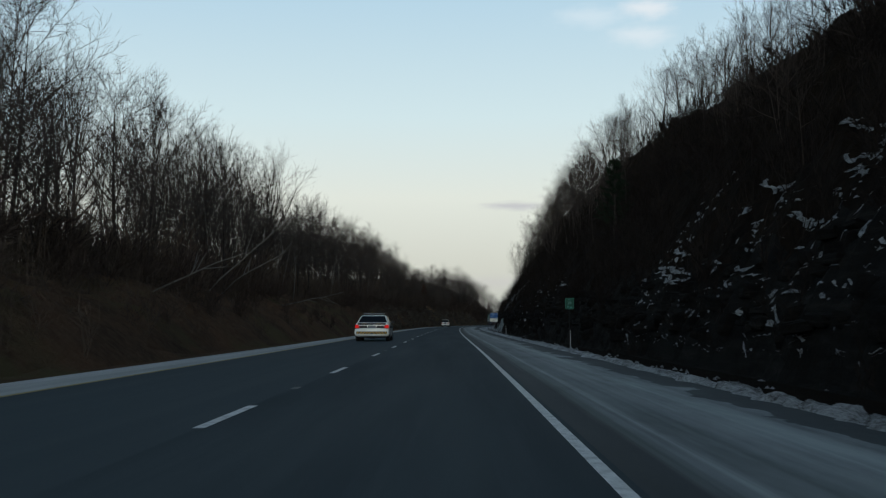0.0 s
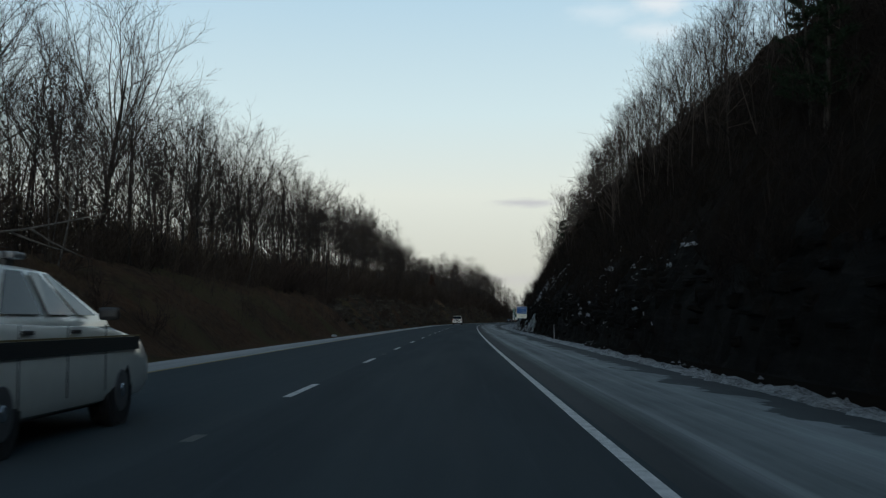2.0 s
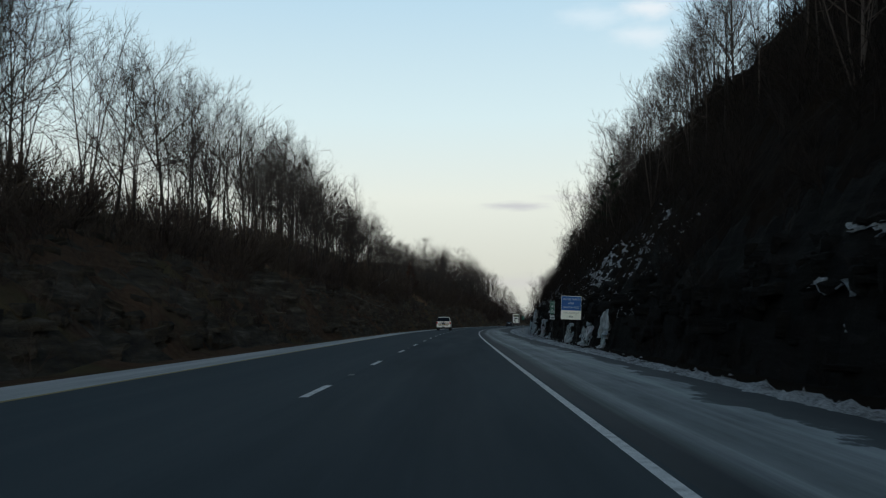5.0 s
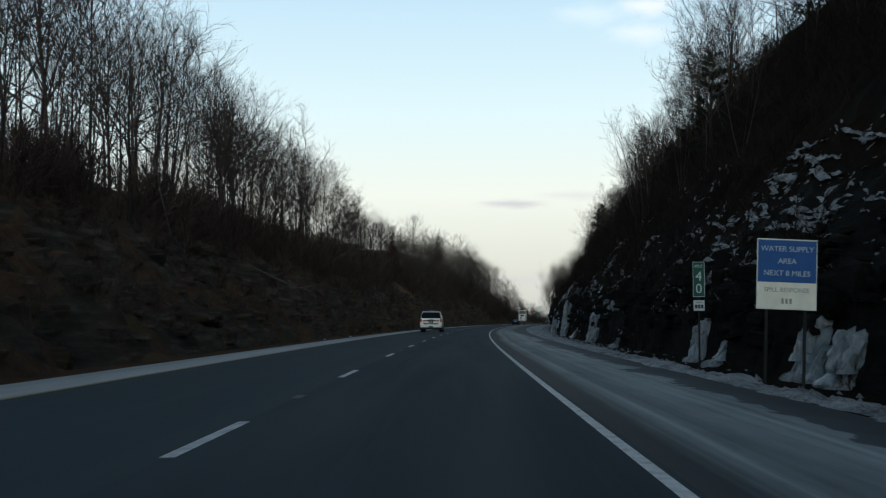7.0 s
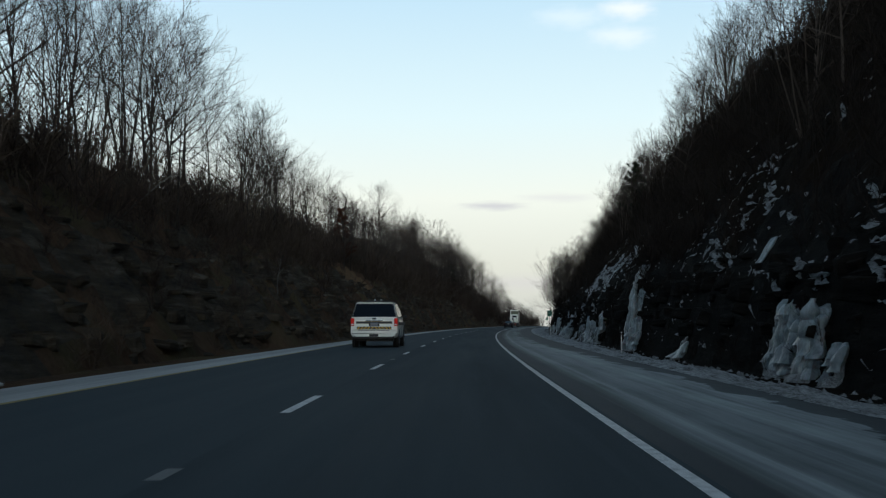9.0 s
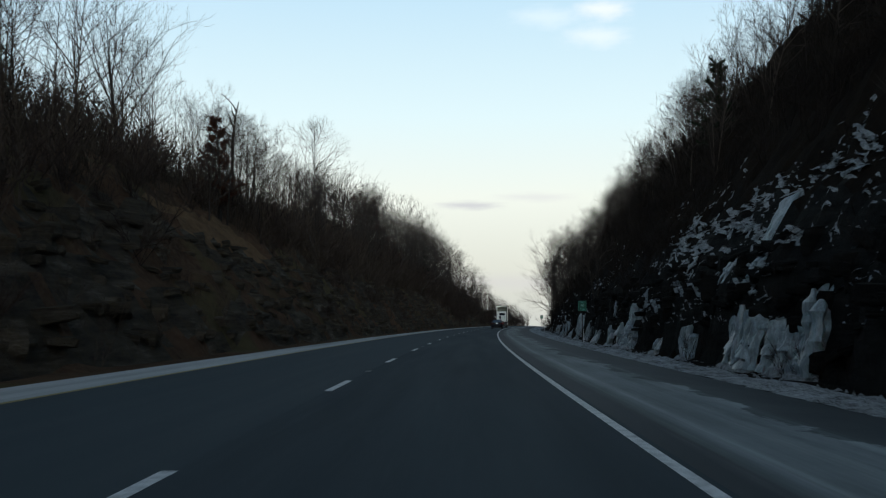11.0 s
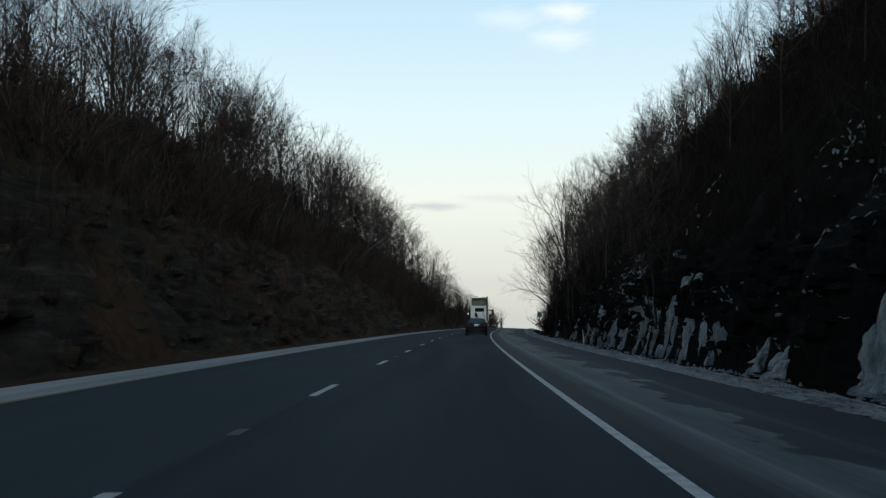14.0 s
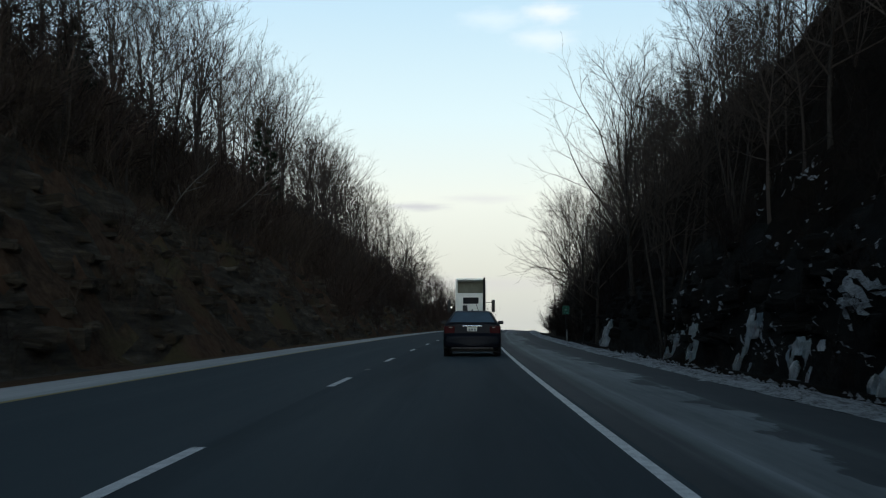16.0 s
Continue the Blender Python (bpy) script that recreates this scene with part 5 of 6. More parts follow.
def water_sign(s, u, top):
    r = tagged(new("water_supply_sign"), "blue and cream water supply notice on two posts", "road sign")
    for sx in (-1, 1):
        part("post", box(0.075, 0.05, top + 0.3, (sx * 0.48, 0, top / 2 - 0.25), 0.01), P_STEEL, r)
    board = part("board", box(1.50, 0.016, 1.74, (0, -0.04, top - 0.87), 0.006), P_PALE, r, "cream board with a rounded edge")
    blue = part("blue_field", box(1.46, 0.006, 1.04, (0, -0.050, top - 0.55), 0.002), P_BLUE, board, "blue upper field")
    words("WATER SUPPLY", 0.19, (0, -0.054, top - 0.25), P_SIGN_WHITE, blue)
    words("AREA", 0.19, (0, -0.054, top - 0.55), P_SIGN_WHITE, blue)
    words("NEXT 8 MILES", 0.19, (0, -0.054, top - 0.85), P_SIGN_WHITE, blue)
    words("SPILL RESPONSE", 0.16, (0, -0.050, top - 1.26), P_FADED, board)
    for k in (-1, 0, 1):
        part("print_bar", box(0.06, 0.004, 0.13, (k * 0.10, -0.051, top - 1.53)), P_FADED, board)
    return stand_at(r, s, u, 2.2, 3)


def delineator(s, u, tall, lean):
    r = tagged(new("delineator_post"), "slim white roadside delineator post standing in snow", "post", "delineator posts")
    rings = [[(x * w, y * 0.5 * w, z) for x, y in ((-1, -0.6), (-0.6, -1), (0.6, -1), (1, -0.6), (1, 0.8), (0.7, 0.8), (0.7, 0), (-0.7, 0), (-0.7, 0.8), (-1, 0.8))] for z, w in ((-0.3, 0.027), (tall - 0.03, 0.027), (tall, 0.02))]
    soft(part("shaft", loft(rings), P_POST, r))
    part("reflector", box(0.042, 0.008, 0.10, (0, -0.018, tall - 0.12), 0.003), P_CHROME, r)
    part("band", box(0.058, 0.032, 0.02, (0, 0.0, tall - 0.22), 0.002), P_STEEL, r)
    return stand_at(r, s, u, lean)


tenth_sign(72.8, 6.55, "39", 3.25, 0.5)
mile_sign(231.5, 5.7, 3.3)
water_sign(225.6, 6.55, 3.65)
tenth_sign(391.8, 5.95, "40", 3.1, 0.5)
tenth_sign(552.5, 6.0, "40", 3.1, 0.0)
for s, u, tall, lean in ((73.6, 6.7, 1.15, 0.5), (149.8, 6.1, 1.2, -1), (310.5, 6.0, 1.15, 1), (392.3, 6.1, 1.1, -0.5), (471.5, 6.0, 1.15, -4), (552.8, 6.1, 1.1, 0)):
    delineator(s, u, tall, lean)


# ---------------------------------------------------------------- ice, snow and rocks on the cut faces
def face_u(s, z, side=1):
    """How far out the cut face reaches height z."""
    u = 6.4 if side > 0 else 9.0
    while u < 30 and ground_height(s, u * side) < z:
        u += 0.5
    u -= 0.4
    while u < 30 and ground_height(s, u * side) < z:
        u += 0.1
    return u


def ice_strand(p0, s, u, low, top, rad, rng, m=12, chunk=1.0):
    """One upright drip of ice: knobbly, flared at its foot, closed at its tip."""
    rings = []
    ph = rng.uniform(0, 50)
    for i in range(m):
        f = i / (m - 1)
        z = low + (top - low) * f
        c = road_point(s + 0.16 * fbm(z * 0.9, ph), u + 0.30 * f + 0.14 * fbm(z * 1.1, ph + 9), z) - p0
        w = rad * (1.45 - 1.2 * f if f < 0.25 else 1.15 - 0.25 * (f - 0.25)) * (1 + 0.6 * fbm(z * 2.8, ph + 4))
        w *= ((0.45, 0.85) if chunk == 1.0 else (0.66, 0.95))[m - 1 - i] if i >= m - 2 else 1.0
        rings.append([(c.x + math.cos(a) * w * 0.75 * (1 + 0.35 * fbm(a * 1.3, z * 1.2, ph)), c.y + math.sin(a) * w * (1 + 0.35 * fbm(a * 1.3, z * 1.2, ph + 3)), c.z) for a in [math.tau * q / 9 for q in range(9)]])
    return loft(rings)


def ice_sheet(p0, s, low, top, wide, rng, reach=0.10):
    """A rippled curtain of ice on the rock: ragged outline, upright ribs, its rim sunk into the rock."""
    n, m, ph = 12, 13, rng.uniform(0, 90)
    shape = [rng.uniform(0.45, 0.9), rng.uniform(0.4, 0.8), rng.uniform(0.55, 1.15), rng.uniform(0.3, 0.8)]
    at, far = [], []
    for j in range(m):
        g = j / (m - 1)
        z = low + (top - low) * g
        k = g * 2.999
        w = wide * (shape[int(k)] * (1 - k % 1) + shape[int(k) + 1] * (k % 1)) * (0.7 if j == m - 1 else 1.0)
        mid = s + 0.30 * wide * fbm(z * 0.9, ph)
        row = []
        for i in range(n):
            f = i / (n - 1)
            row.append((mid + (f - 0.5) * w * (1 + 0.45 * fbm(z * 1.8, ph + (5 if f < 0.5 else 25))), z + (0.35 * (top - low) * fbm(f * 2.5, ph + 40) if j == m - 1 else 0.0)))
        at.append(row)
        far.append([face_u(q, max(z, 0.05)) for q, z in row])
    far = np.array(far)
    for _ in range(3):
        far[1:-1] = (far[:-2] + far[1:-1] + far[2:]) / 3
        far[:, 1:-1] = (far[:, :-2] + far[:, 1:-1] + far[:, 2:]) / 3
    bm = bmesh.new()
    vs = []
    for j in range(m):
        for i in range(n):
            f, g = i / (n - 1), j / (m - 1)
            q, z = at[j][i]
            rim = 0.0 if i in (0, n - 1) or j == m - 1 else 1 - (2 * f - 1) ** 4
            out = rim * (reach + 0.26 * abs(fbm(f * 6 + ph, z * 0.35)) + 0.10 * fbm(f * 9, z * 2.2 + ph) + 0.06 * (1 - g)) - 0.16 * (1 - rim)
            vs.append(bm.verts.new(road_point(q, far[j][i] - out, z) - p0))
    for j in range(m - 1):
        for i in range(n - 1):
            a = j * n + i
            bm.faces.new((vs[a + 1], vs[a], vs[a + n], vs[a + n + 1]))
    return bm


def frozen_seep(s, tops, wide, seed, low=-0.5):
    """Rounded columns of ice that have run together over the rock face, on a low apron; tops: heights along it."""
    rng = random.Random(seed)
    r = tagged(new("frozen_seep"), "bluish-white frozen seep of ice columns hugging dark rock", "ice", "frozen seeps")
    p0 = road_point(s, 6.8, low)
    r.matrix_basis = Matrix.Translation(p0)
    n = len(tops)
    for k, top in enumerate(tops):
        sc = s + ((k + 0.5) / n - 0.5) * wide
        top = max(top, low + 0.5)
        cell = wide / n
        if top > 0.8:
            soft(part("ice_sheet", ice_sheet(p0, sc, low, top * 0.94, cell * rng.uniform(1.0, 1.4), rng, 0.34), M_ICE, r))
        count = 2 + int(cell / 0.32) + (1 if top > 1.5 else 0)
        for q in range(min(count, 6)):
            sd = sc + ((q + rng.uniform(0.2, 0.8)) / count - 0.5) * cell * 1.25
            hi = low + (top - low) * (rng.uniform(0.82, 1.04) if q == count // 2 else rng.uniform(0.38, 0.95))
            hang = low if rng.random() < 0.75 else low + (hi - low) * rng.uniform(0.2, 0.45)
            out = face_u(sd, max(0.35, 0.25 * hi)) - rng.uniform(0.26, 0.50)
            soft(part("ice_column", ice_strand(p0, sd, out, hang, max(hi, hang + 0.35), rng.uniform(0.10, 0.20) + 0.05 * min(top, 2.0), rng, 14), M_ICE, r))
    u = face_u(s, 0.35) - 0.30
    rings = []
    for f, q in ((0.0, 1.0), (0.45, 0.94), (0.8, 0.72), (1.0, 0.35)):
        rings.append([])
        for i in range(18):
            a = math.tau * i / 18
            k = q * (1 + 0.45 * fbm(math.cos(a) * 1.3 + seed, math.sin(a) * 1.3))
            c = road_point(s + math.sin(a) * wide * 0.62 * k, u + math.cos(a) * 0.55 * k, low - 0.12 + 0.26 * f + 0.10 * fbm(a * 2, seed + 5.0)) - p0
            rings[-1].append(tuple(c))
    soft(part("ice_mound", loft(rings), M_SNOW_THIN, r))
    return r


SEEPS = ((216.0, (2.1,), 0.8), (243.0, (1.2, 1.0), 1.0), (238.3, (0.6, 0.25), 1.1), (228.5, (1.3, 0.9, 0.3), 2.2), (225.4, (0.9, 0.9, 0.5), 2.0), (289.0, (1.7, 1.9, 1.1), 2.4), (285.8, (1.7, 1.2), 1.5), (283.5, (0.7, 0.5), 1.2), (322.0, (1.5, 3.6, 1.6, 1.2), 4.2),
         (344.0, (2.0, 1.3), 2.4), (350.0, (1.4, 1.7, 1.9, 1.5), 4.4), (346.0, (0.9, 1.3), 1.6), (369.0, (0.4, 0.3), 1.6), (380.8, (2.0, 2.5, 2.1, 1.2), 3.6), (384.5, (1.2, 0.9), 1.4),
         (390.0, (1.0,), 0.9), (415.0, (1.6, 1.3), 1.4), (418.0, (1.1, 0.7), 1.3), (423.0, (1.9, 1.0), 1.6), (430.0, (0.4, 0.3), 1.3), (434.0, (0.4, 0.6), 1.4), 
         (538.0, (1.8, 1.2, 1.5), 3.4), (305.0, (0.6, 0.4), 1.2), (268.0, (0.5, 0.3), 1.1), (361.0, (0.7, 1.0), 1.4), (402.0, (0.5, 0.4), 1.5))
for k, (s, tops, wide) in enumerate(SEEPS):
    frozen_seep(s, tops, wide, 60 + k)


def hanging_ice(s, z0, z1, wide, seed):
    """A drape of ice high on the slope."""
    rng = random.Random(seed)
    r = tagged(new("hanging_ice"), "pale drape of ice hanging from a high ledge", "ice", "frozen seeps")
    u = face_u(s, z0) - 0.25
    p0 = road_point(s, u, z0)
    r.matrix_basis = Matrix.Translation(p0)
    for k in range(6):
        sc = s + (k / 5 - 0.5) * wide + rng.uniform(-0.05, 0.05)
        lo = z0 - 0.3 + rng.uniform(0, 0.6) * (z1 - z0)
        rings = []
        for i in range(8):
            z = lo + (z1 - lo) * i / 7
            c = road_point(sc + 0.1 * fbm(z, seed + k), min(max(face_u(sc, z) - 0.15, u), u + (z - z0) * 0.6 + 0.2), z) - p0
            w = wide / 7 * (0.15 + 0.95 * (i / 7) ** 0.6) * rng.uniform(0.8, 1.25) * (0.4 if i == 7 else 1)
            rings.append([(c.x + math.cos(a) * w * 0.7, c.y + math.sin(a) * w, c.z) for a in [math.tau * q / 8 for q in range(8)]])
        soft(part("ice_column", loft(rings), M_ICE, r))
    return r


def ice_lump(p0, s, u, z, rs, rz, seed):
    """A rounded, ribbed lump of ice leaning on the rock."""
    bm = bmesh.new()
    bmesh.ops.create_icosphere(bm, subdivisions=2, radius=1.0)
    for v in bm.verts:
        c = v.co.copy()
        flat = math.hypot(c.x, c.y) or 1.0
        if c.z < 0:
            c.x, c.y = c.x / flat * (1 - 0.3 * (1 - flat)), c.y / flat * (1 - 0.3 * (1 - flat))
        q = 1 + 0.6 * fbm(c.x * 1.2 + seed, c.y * 1.2, c.z * 0.35) + 0.35 * fbm(c.x * 3.6, c.y * 3.6 + seed, c.z * 0.7)
        h = 1 + 0.5 * fbm(c.x * 1.4 + seed, c.y * 1.4, 8.0) if c.z > 0 else 1.0
        v.co = road_point(s + c.y * rs * q, u + c.x * rs * 0.7 * q + 0.10 * (c.z + 1) * rz, z + c.z * rz * h) - p0
    return bm


def ice_heap(s, spread, tall, count, seed):
    """Lumps and stubby columns of ice at the foot of the cut, and some higher on it."""
    rng = random.Random(seed)
    r = tagged(new("frozen_seep"), "heap of dull bluish ice lumps at the foot of dark rock", "ice", "frozen seeps")
    p0 = road_point(s, 6.8, -0.4)
    r.matrix_basis = Matrix.Translation(p0)
    for k in range(count):
        sc = s + rng.uniform(-0.5, 0.5) * spread
        foot = k % 4 != 0
        if foot and k % 2:
            rs = rng.uniform(0.10, 0.28)
            rz = 0.2 + 0.25 * rng.random() ** 1.5
            part("ice_lump", ice_lump(p0, sc, face_u(sc, 0.25) - rng.uniform(0.1, 0.5), rz * 0.5 - 0.6, rs, rz, rng.uniform(0, 60)), M_ICE_DULL, r)
            continue
        # a narrow curtain from a ledge, or one that reaches the ground
        top = tall * rng.uniform(0.35, 1.0)
        low = -0.5 if foot else top - rng.uniform(0.3, 0.9) * (0.4 + 0.4 * tall)
        soft(part("ice_sheet", ice_sheet(p0, sc, low, top, rng.uniform(0.3, 0.95), rng, 0.06), rng.choice((M_ICE_DULL, M_ICE_DULL, M_ICE)), r))
    return r


for k, (s, spread, tall, count) in enumerate(((442.0, 3.0, 1.3, 11), (446.5, 3.2, 2.0, 13), (451.0, 3.0, 2.6, 14), (455.5, 3.4, 2.1, 13), (460.5, 3.0, 1.4, 9), (466.0, 3.6, 1.0, 9), (471.5, 2.4, 1.5, 7),
                                              (476.5, 3.4, 0.9, 8), (481.0, 3.0, 1.3, 8), (488.5, 3.0, 1.2, 8), (495.0, 2.6, 1.7, 9), (502.5, 3.0, 1.2, 8), (509.0, 2.4, 0.9, 6))):
    ice_heap(s, spread, tall, count, 140 + k)

for k, (s, z0, z1, wide) in enumerate(((446.5, 1.9, 3.3, 1.5), (449.5, 2.3, 3.2, 0.9), (459.0, 1.5, 2.3, 0.9), (353.5, 3.6, 5.8, 1.6), (352.0, 2.4, 3.4, 1.1), (331.0, 3.0, 5.0, 1.2), (357.0, 2.6, 3.6, 1.0), (391.5, 1.7, 2.5, 1.3), (366.0, 3.2, 4.2, 1.0), (296.0, 3.0, 4.2, 0.7))):
    hanging_ice(s, z0, z1, wide, 90 + k)


def snow_patches():
    """Thin leftovers of snow on ledges of the hillside."""
    rng = random.Random(51)
    zones = ((28, 62, 300, 7), (112, 170, 110, 6), (215, 262, 350, 6), (262, 335, 800, 8.5), (340, 382, 700, 5.5), (376, 400, 200, 6), (405, 440, 500, 5), (440, 515, 260, 5))
    verts, faces = [], []
    for a, b, n, up in zones:
        hubs = [(rng.uniform(a, b), 7.6 + up * rng.random() ** 1.3) for _ in range(max(4, n // 28))]
        for _ in range(n):
            hs, hu = rng.choice(hubs)
            s, u = hs + rng.gauss(0, 1.3), max(6.9, hu + rng.gauss(0, 0.7))
            if (abs(ground_height(s, u + 0.12) - ground_height(s, u - 0.12)) > 0.42 ) or (u < 7.8 and rng.random() < 0.75):
                continue
            ln, wd = rng.uniform(0.06, 0.24) + 0.36 * rng.random() ** 4, rng.uniform(0.02, 0.06) + 0.11 * rng.random() ** 5
            k = rng.uniform(-0.25, 0.12)
            base = len(verts)
            verts.append(road_point(s, u, ground_height(s, u) + 0.07))
            for q in range(9):
                w = math.tau * q / 9
                rr = rng.uniform(0.55, 1.15)
                ds = math.cos(w) * ln * rr
                du = math.sin(w) * wd * rr + ds * k
                verts.append(road_point(s + ds, u + du, ground_height(s + ds, u + du) + 0.03))
            for q in range(9):
                faces.append((base, base + 1 + q, base + 1 + (q + 1) % 9))
    # streaks that cling to the face above the toe
    for a, b, n, z0, z1 in ((24, 62, 330, 0.0, 7.0), (112, 172, 130, 0.5, 5.0), (202, 258, 650, 1.5, 8.0), (262, 335, 260, 0.0, 6.0), (338, 385, 420, 1.0, 7.5), (385, 400, 60, 0.0, 2.6), (405, 440, 110, 0.0, 2.6), (440, 515, 560, 0.0, 2.6), (465, 500, 90, 3.0, 6.5)):
        for _ in range(n):
            s, z = rng.uniform(a, b), z0 + 0.05 + (z1 - z0) * rng.random() ** 1.5
            ln = rng.uniform(0.12, 0.4) + 0.5 * rng.random() ** 3
            tilt = rng.uniform(-0.2, 0.5)
            base = len(verts)
            for q in range(6):
                ds = (q / 5 - 0.5) * 2 * ln
                zq = z + tilt * ds + rng.uniform(-0.04, 0.04)
                uq = face_u(s + ds, zq)
                th = rng.uniform(0.012, 0.075) * (0.25 if q in (0, 5) else 1.0)
                verts.append(road_point(s + ds, uq - 0.07, zq - th))
                verts.append(road_point(s + ds + rng.uniform(-0.05, 0.05), uq + 0.04, zq + th * rng.uniform(0.3, 1.3)))
            for q in range(5):
                faces.append((base + 2 * q, base + 2 * q + 2, base + 2 * q + 3, base + 2 * q + 1))
    # broader drifts caught on the ledges of the open slopes, in slanting trains
    for a, b, n, z0, z1 in ((346, 380, 58, 1.4, 6.5), (206, 252, 40, 2.5, 8.0), (272, 304, 22, 1.5, 6.5), (452, 484, 24, 1.0, 5.5), (26, 62, 13, 2.0, 8.0), (112, 170, 12, 1.0, 5.0)):
        for _ in range(n):
            s, z = rng.uniform(a, b), rng.uniform(z0, z1)
            slant = rng.uniform(0.1, 0.5)
            for _ in range(rng.randint(3, 7)):
                s, z = s + rng.uniform(0.3, 1.1), z + slant * rng.uniform(0.1, 0.9)
                ln = rng.uniform(0.25, 0.8)
                tilt = rng.uniform(-0.1, 0.5)
                base = len(verts)
                for q in range(7):
                    ds = (q / 6 - 0.5) * 2 * ln
                    zq = z + tilt * ds + 0.10 * fbm(s + ds * 2.5, z)
                    uq = face_u(s + ds, zq)
                    th = rng.uniform(0.025, 0.11) * (0.2 if q in (0, 6) else 1.0)
                    verts.append(road_point(s + ds, uq - 0.27, zq - th))
                    verts.append(road_point(s + ds + rng.uniform(-0.06, 0.06), uq - 0.10, zq + th * rng.uniform(0.3, 1.2)))
                for q in range(6):
                    faces.append((base + 2 * q, base + 2 * q + 2, base + 2 * q + 3, base + 2 * q + 1))
    for k in range(2300):
        s = rng.uniform(-5, 560) if k < 900 else rng.uniform(255, 525)
        u = 4.6 + 2.6 * rng.random() ** 1.4 if k < 900 else 5.6 + 1.9 * rng.random()
        ln, wd = rng.uniform(0.05, 0.3), rng.uniform(0.04, 0.14)
        base = len(verts)
        verts.append(road_point(s, u, ground_height(s, u) + rng.uniform(0.05, 0.12)))
        for q in range(7):
            w = math.tau * q / 7
            rr = rng.uniform(0.5, 1.2)
            ds, du = math.cos(w) * ln * rr, math.sin(w) * wd * rr
            verts.append(road_point(s + ds, u + du, ground_height(s + ds, u + du) - 0.01))
        for q in range(7):
            faces.append((base, base + 1 + q, base + 1 + (q + 1) % 7))
    return tagged(new("snow_patches", mesh_of("snow_patches", verts, faces, M_SNOW_THIN, None, True)), "scattered thin patches of old snow on rock ledges", "snow", "", "stuff")


snow_patches()


def fallen_trunk(s, u, length, turn, rise, seed):
    rng = random.Random(seed)
    r = tagged(new("fallen_trunk"), "pale dead tree trunk leaning on the bank", "fallen tree", "fallen trunks")
    way = Vector((math.cos(radians(rise)) * math.cos(radians(turn)), math.cos(radians(rise)) * math.sin(radians(turn)), math.sin(radians(rise))))
    v, f = [], []
    pts = bend(rng, Vector((0, 0, -0.1)), way, length, 6, 0.14, 0.0)
    tube(v, f, pts, [0.042, 0.040, 0.036, 0.031, 0.026, 0.019, 0.01], 6)
    ob = new("stem", mesh_of("fallen_stem", v, f, M_BIRCH, None, True))
    ob.parent = r
    for k in range(4):
        p, d = along(pts, rng.uniform(0.4, 0.95))
        v, f = [], []
        tube(v, f, bend(rng, p, turn_from(rng, d, radians(40)), length * rng.uniform(0.12, 0.3), 3, 0.15, 0.05), [0.03, 0.022, 0.015, 0.0], 5)
        ob = new("dead_branch", mesh_of("dead_branch", v, f, M_BIRCH, None, True))
        ob.parent = r
    p = road_point(s, u, ground_height(s, u))
    r.matrix_basis = pose(p.x, p.y, p.z)
    return r


for k, (s, u, length, turn, rise) in enumerate(((60, -14, 6, 40, 38), (66, -15, 7, 60, 42), (78, -13, 5, 20, 15), (92, -14, 5, 70, 50), (128, -15, 6, 80, 60), (142, -15, 5, 110, 55), (46, -13.5, 5, 30, 30),
                                                 (255.5, -14.6, 4.6, -52, -32), (252.5, -15.2, 3.6, -48, -28), (249, -15.8, 4.4, -50, -24), (259, -14.8, 2.4, -60, -40), (243, -17, 6, -60, -18), (247, -16, 5.5, -50, -10), (250, -15, 5, 120, 60), (262, -14, 5, -30, -25), (300, -16, 4, -20, 30), (318, -12.5, 2.5, 100, 70),
                                                 (405, -15, 4, 100, 60), (478, -16, 6, 60, 48), (505, -15, 5, 50, 50), (520, -16, 7, 40, 45), (462, -15, 4, -30, -30), (560, -16, 6, 60, 50))):
    fallen_trunk(s, u, length, turn, rise, 700 + k)


def pine(s, u, height, seed, needle=None, label="ragged dark evergreen pine among bare trees"):
    """A ragged pine: whorls of boughs with needle sprays."""
    rng = random.Random(seed)
    r = tagged(new("pine_tree"), label, "tree", "pines")
    tv, tf, cv, cf = [], [], [], []
    pts = bend(rng, Vector((0, 0, -0.4)), Vector((rng.uniform(-0.04, 0.04), 0, 1)), height, 8, 0.04, 0.02)
    tube(tv, tf, pts, [0.16 * (1 - 0.93 * i / 8) for i in range(9)], 6)
    for i in range(46):
        f = 0.16 + 0.82 * i / 46
        p, d = along(pts, f)
        ln = height * 0.26 * (1.1 - f) * rng.uniform(0.5, 1.2) + 0.3
        br = bend(rng, p, turn_from(rng, d, radians(rng.uniform(62, 88))), ln, 3, 0.15, 0.07)
        tube(tv, tf, br, [0.03, 0.022, 0.015, 0.0], 3)
        for j in range(64):
            q, e = along(br, rng.uniform(0.25, 1.0))
            tip = q + (turn_from(rng, e, radians(rng.uniform(20, 80))) + Vector((0, 0, 0.35))).normalized() * rng.uniform(0.2, 0.5)
            side = turn_from(rng, (tip - q).normalized(), math.pi / 2) * 0.035
            cf.append((len(cv), len(cv) + 1, len(cv) + 2))
            cv.extend((q - side, q + side, tip))
    for name, v, f, m in (("trunk", tv, tf, M_BARK), ("needles", cv, cf, needle or M_NEEDLE)):
        ob = new(name, mesh_of("pine_" + name, v, f, m))
        ob.parent = r
    p = road_point(s, u, ground_height(s, u))
    r.matrix_basis = pose(p.x, p.y, p.z)
    return r


for k, (s, u, h) in enumerate(((104, 14.0, 7.5), (109, 15, 7), (279, 16.0, 9), (396, 16.5, 8), (402, 18, 7), (545, -19, 9), (505, -19, 6))):
    pine(s, u, h, 800 + k)


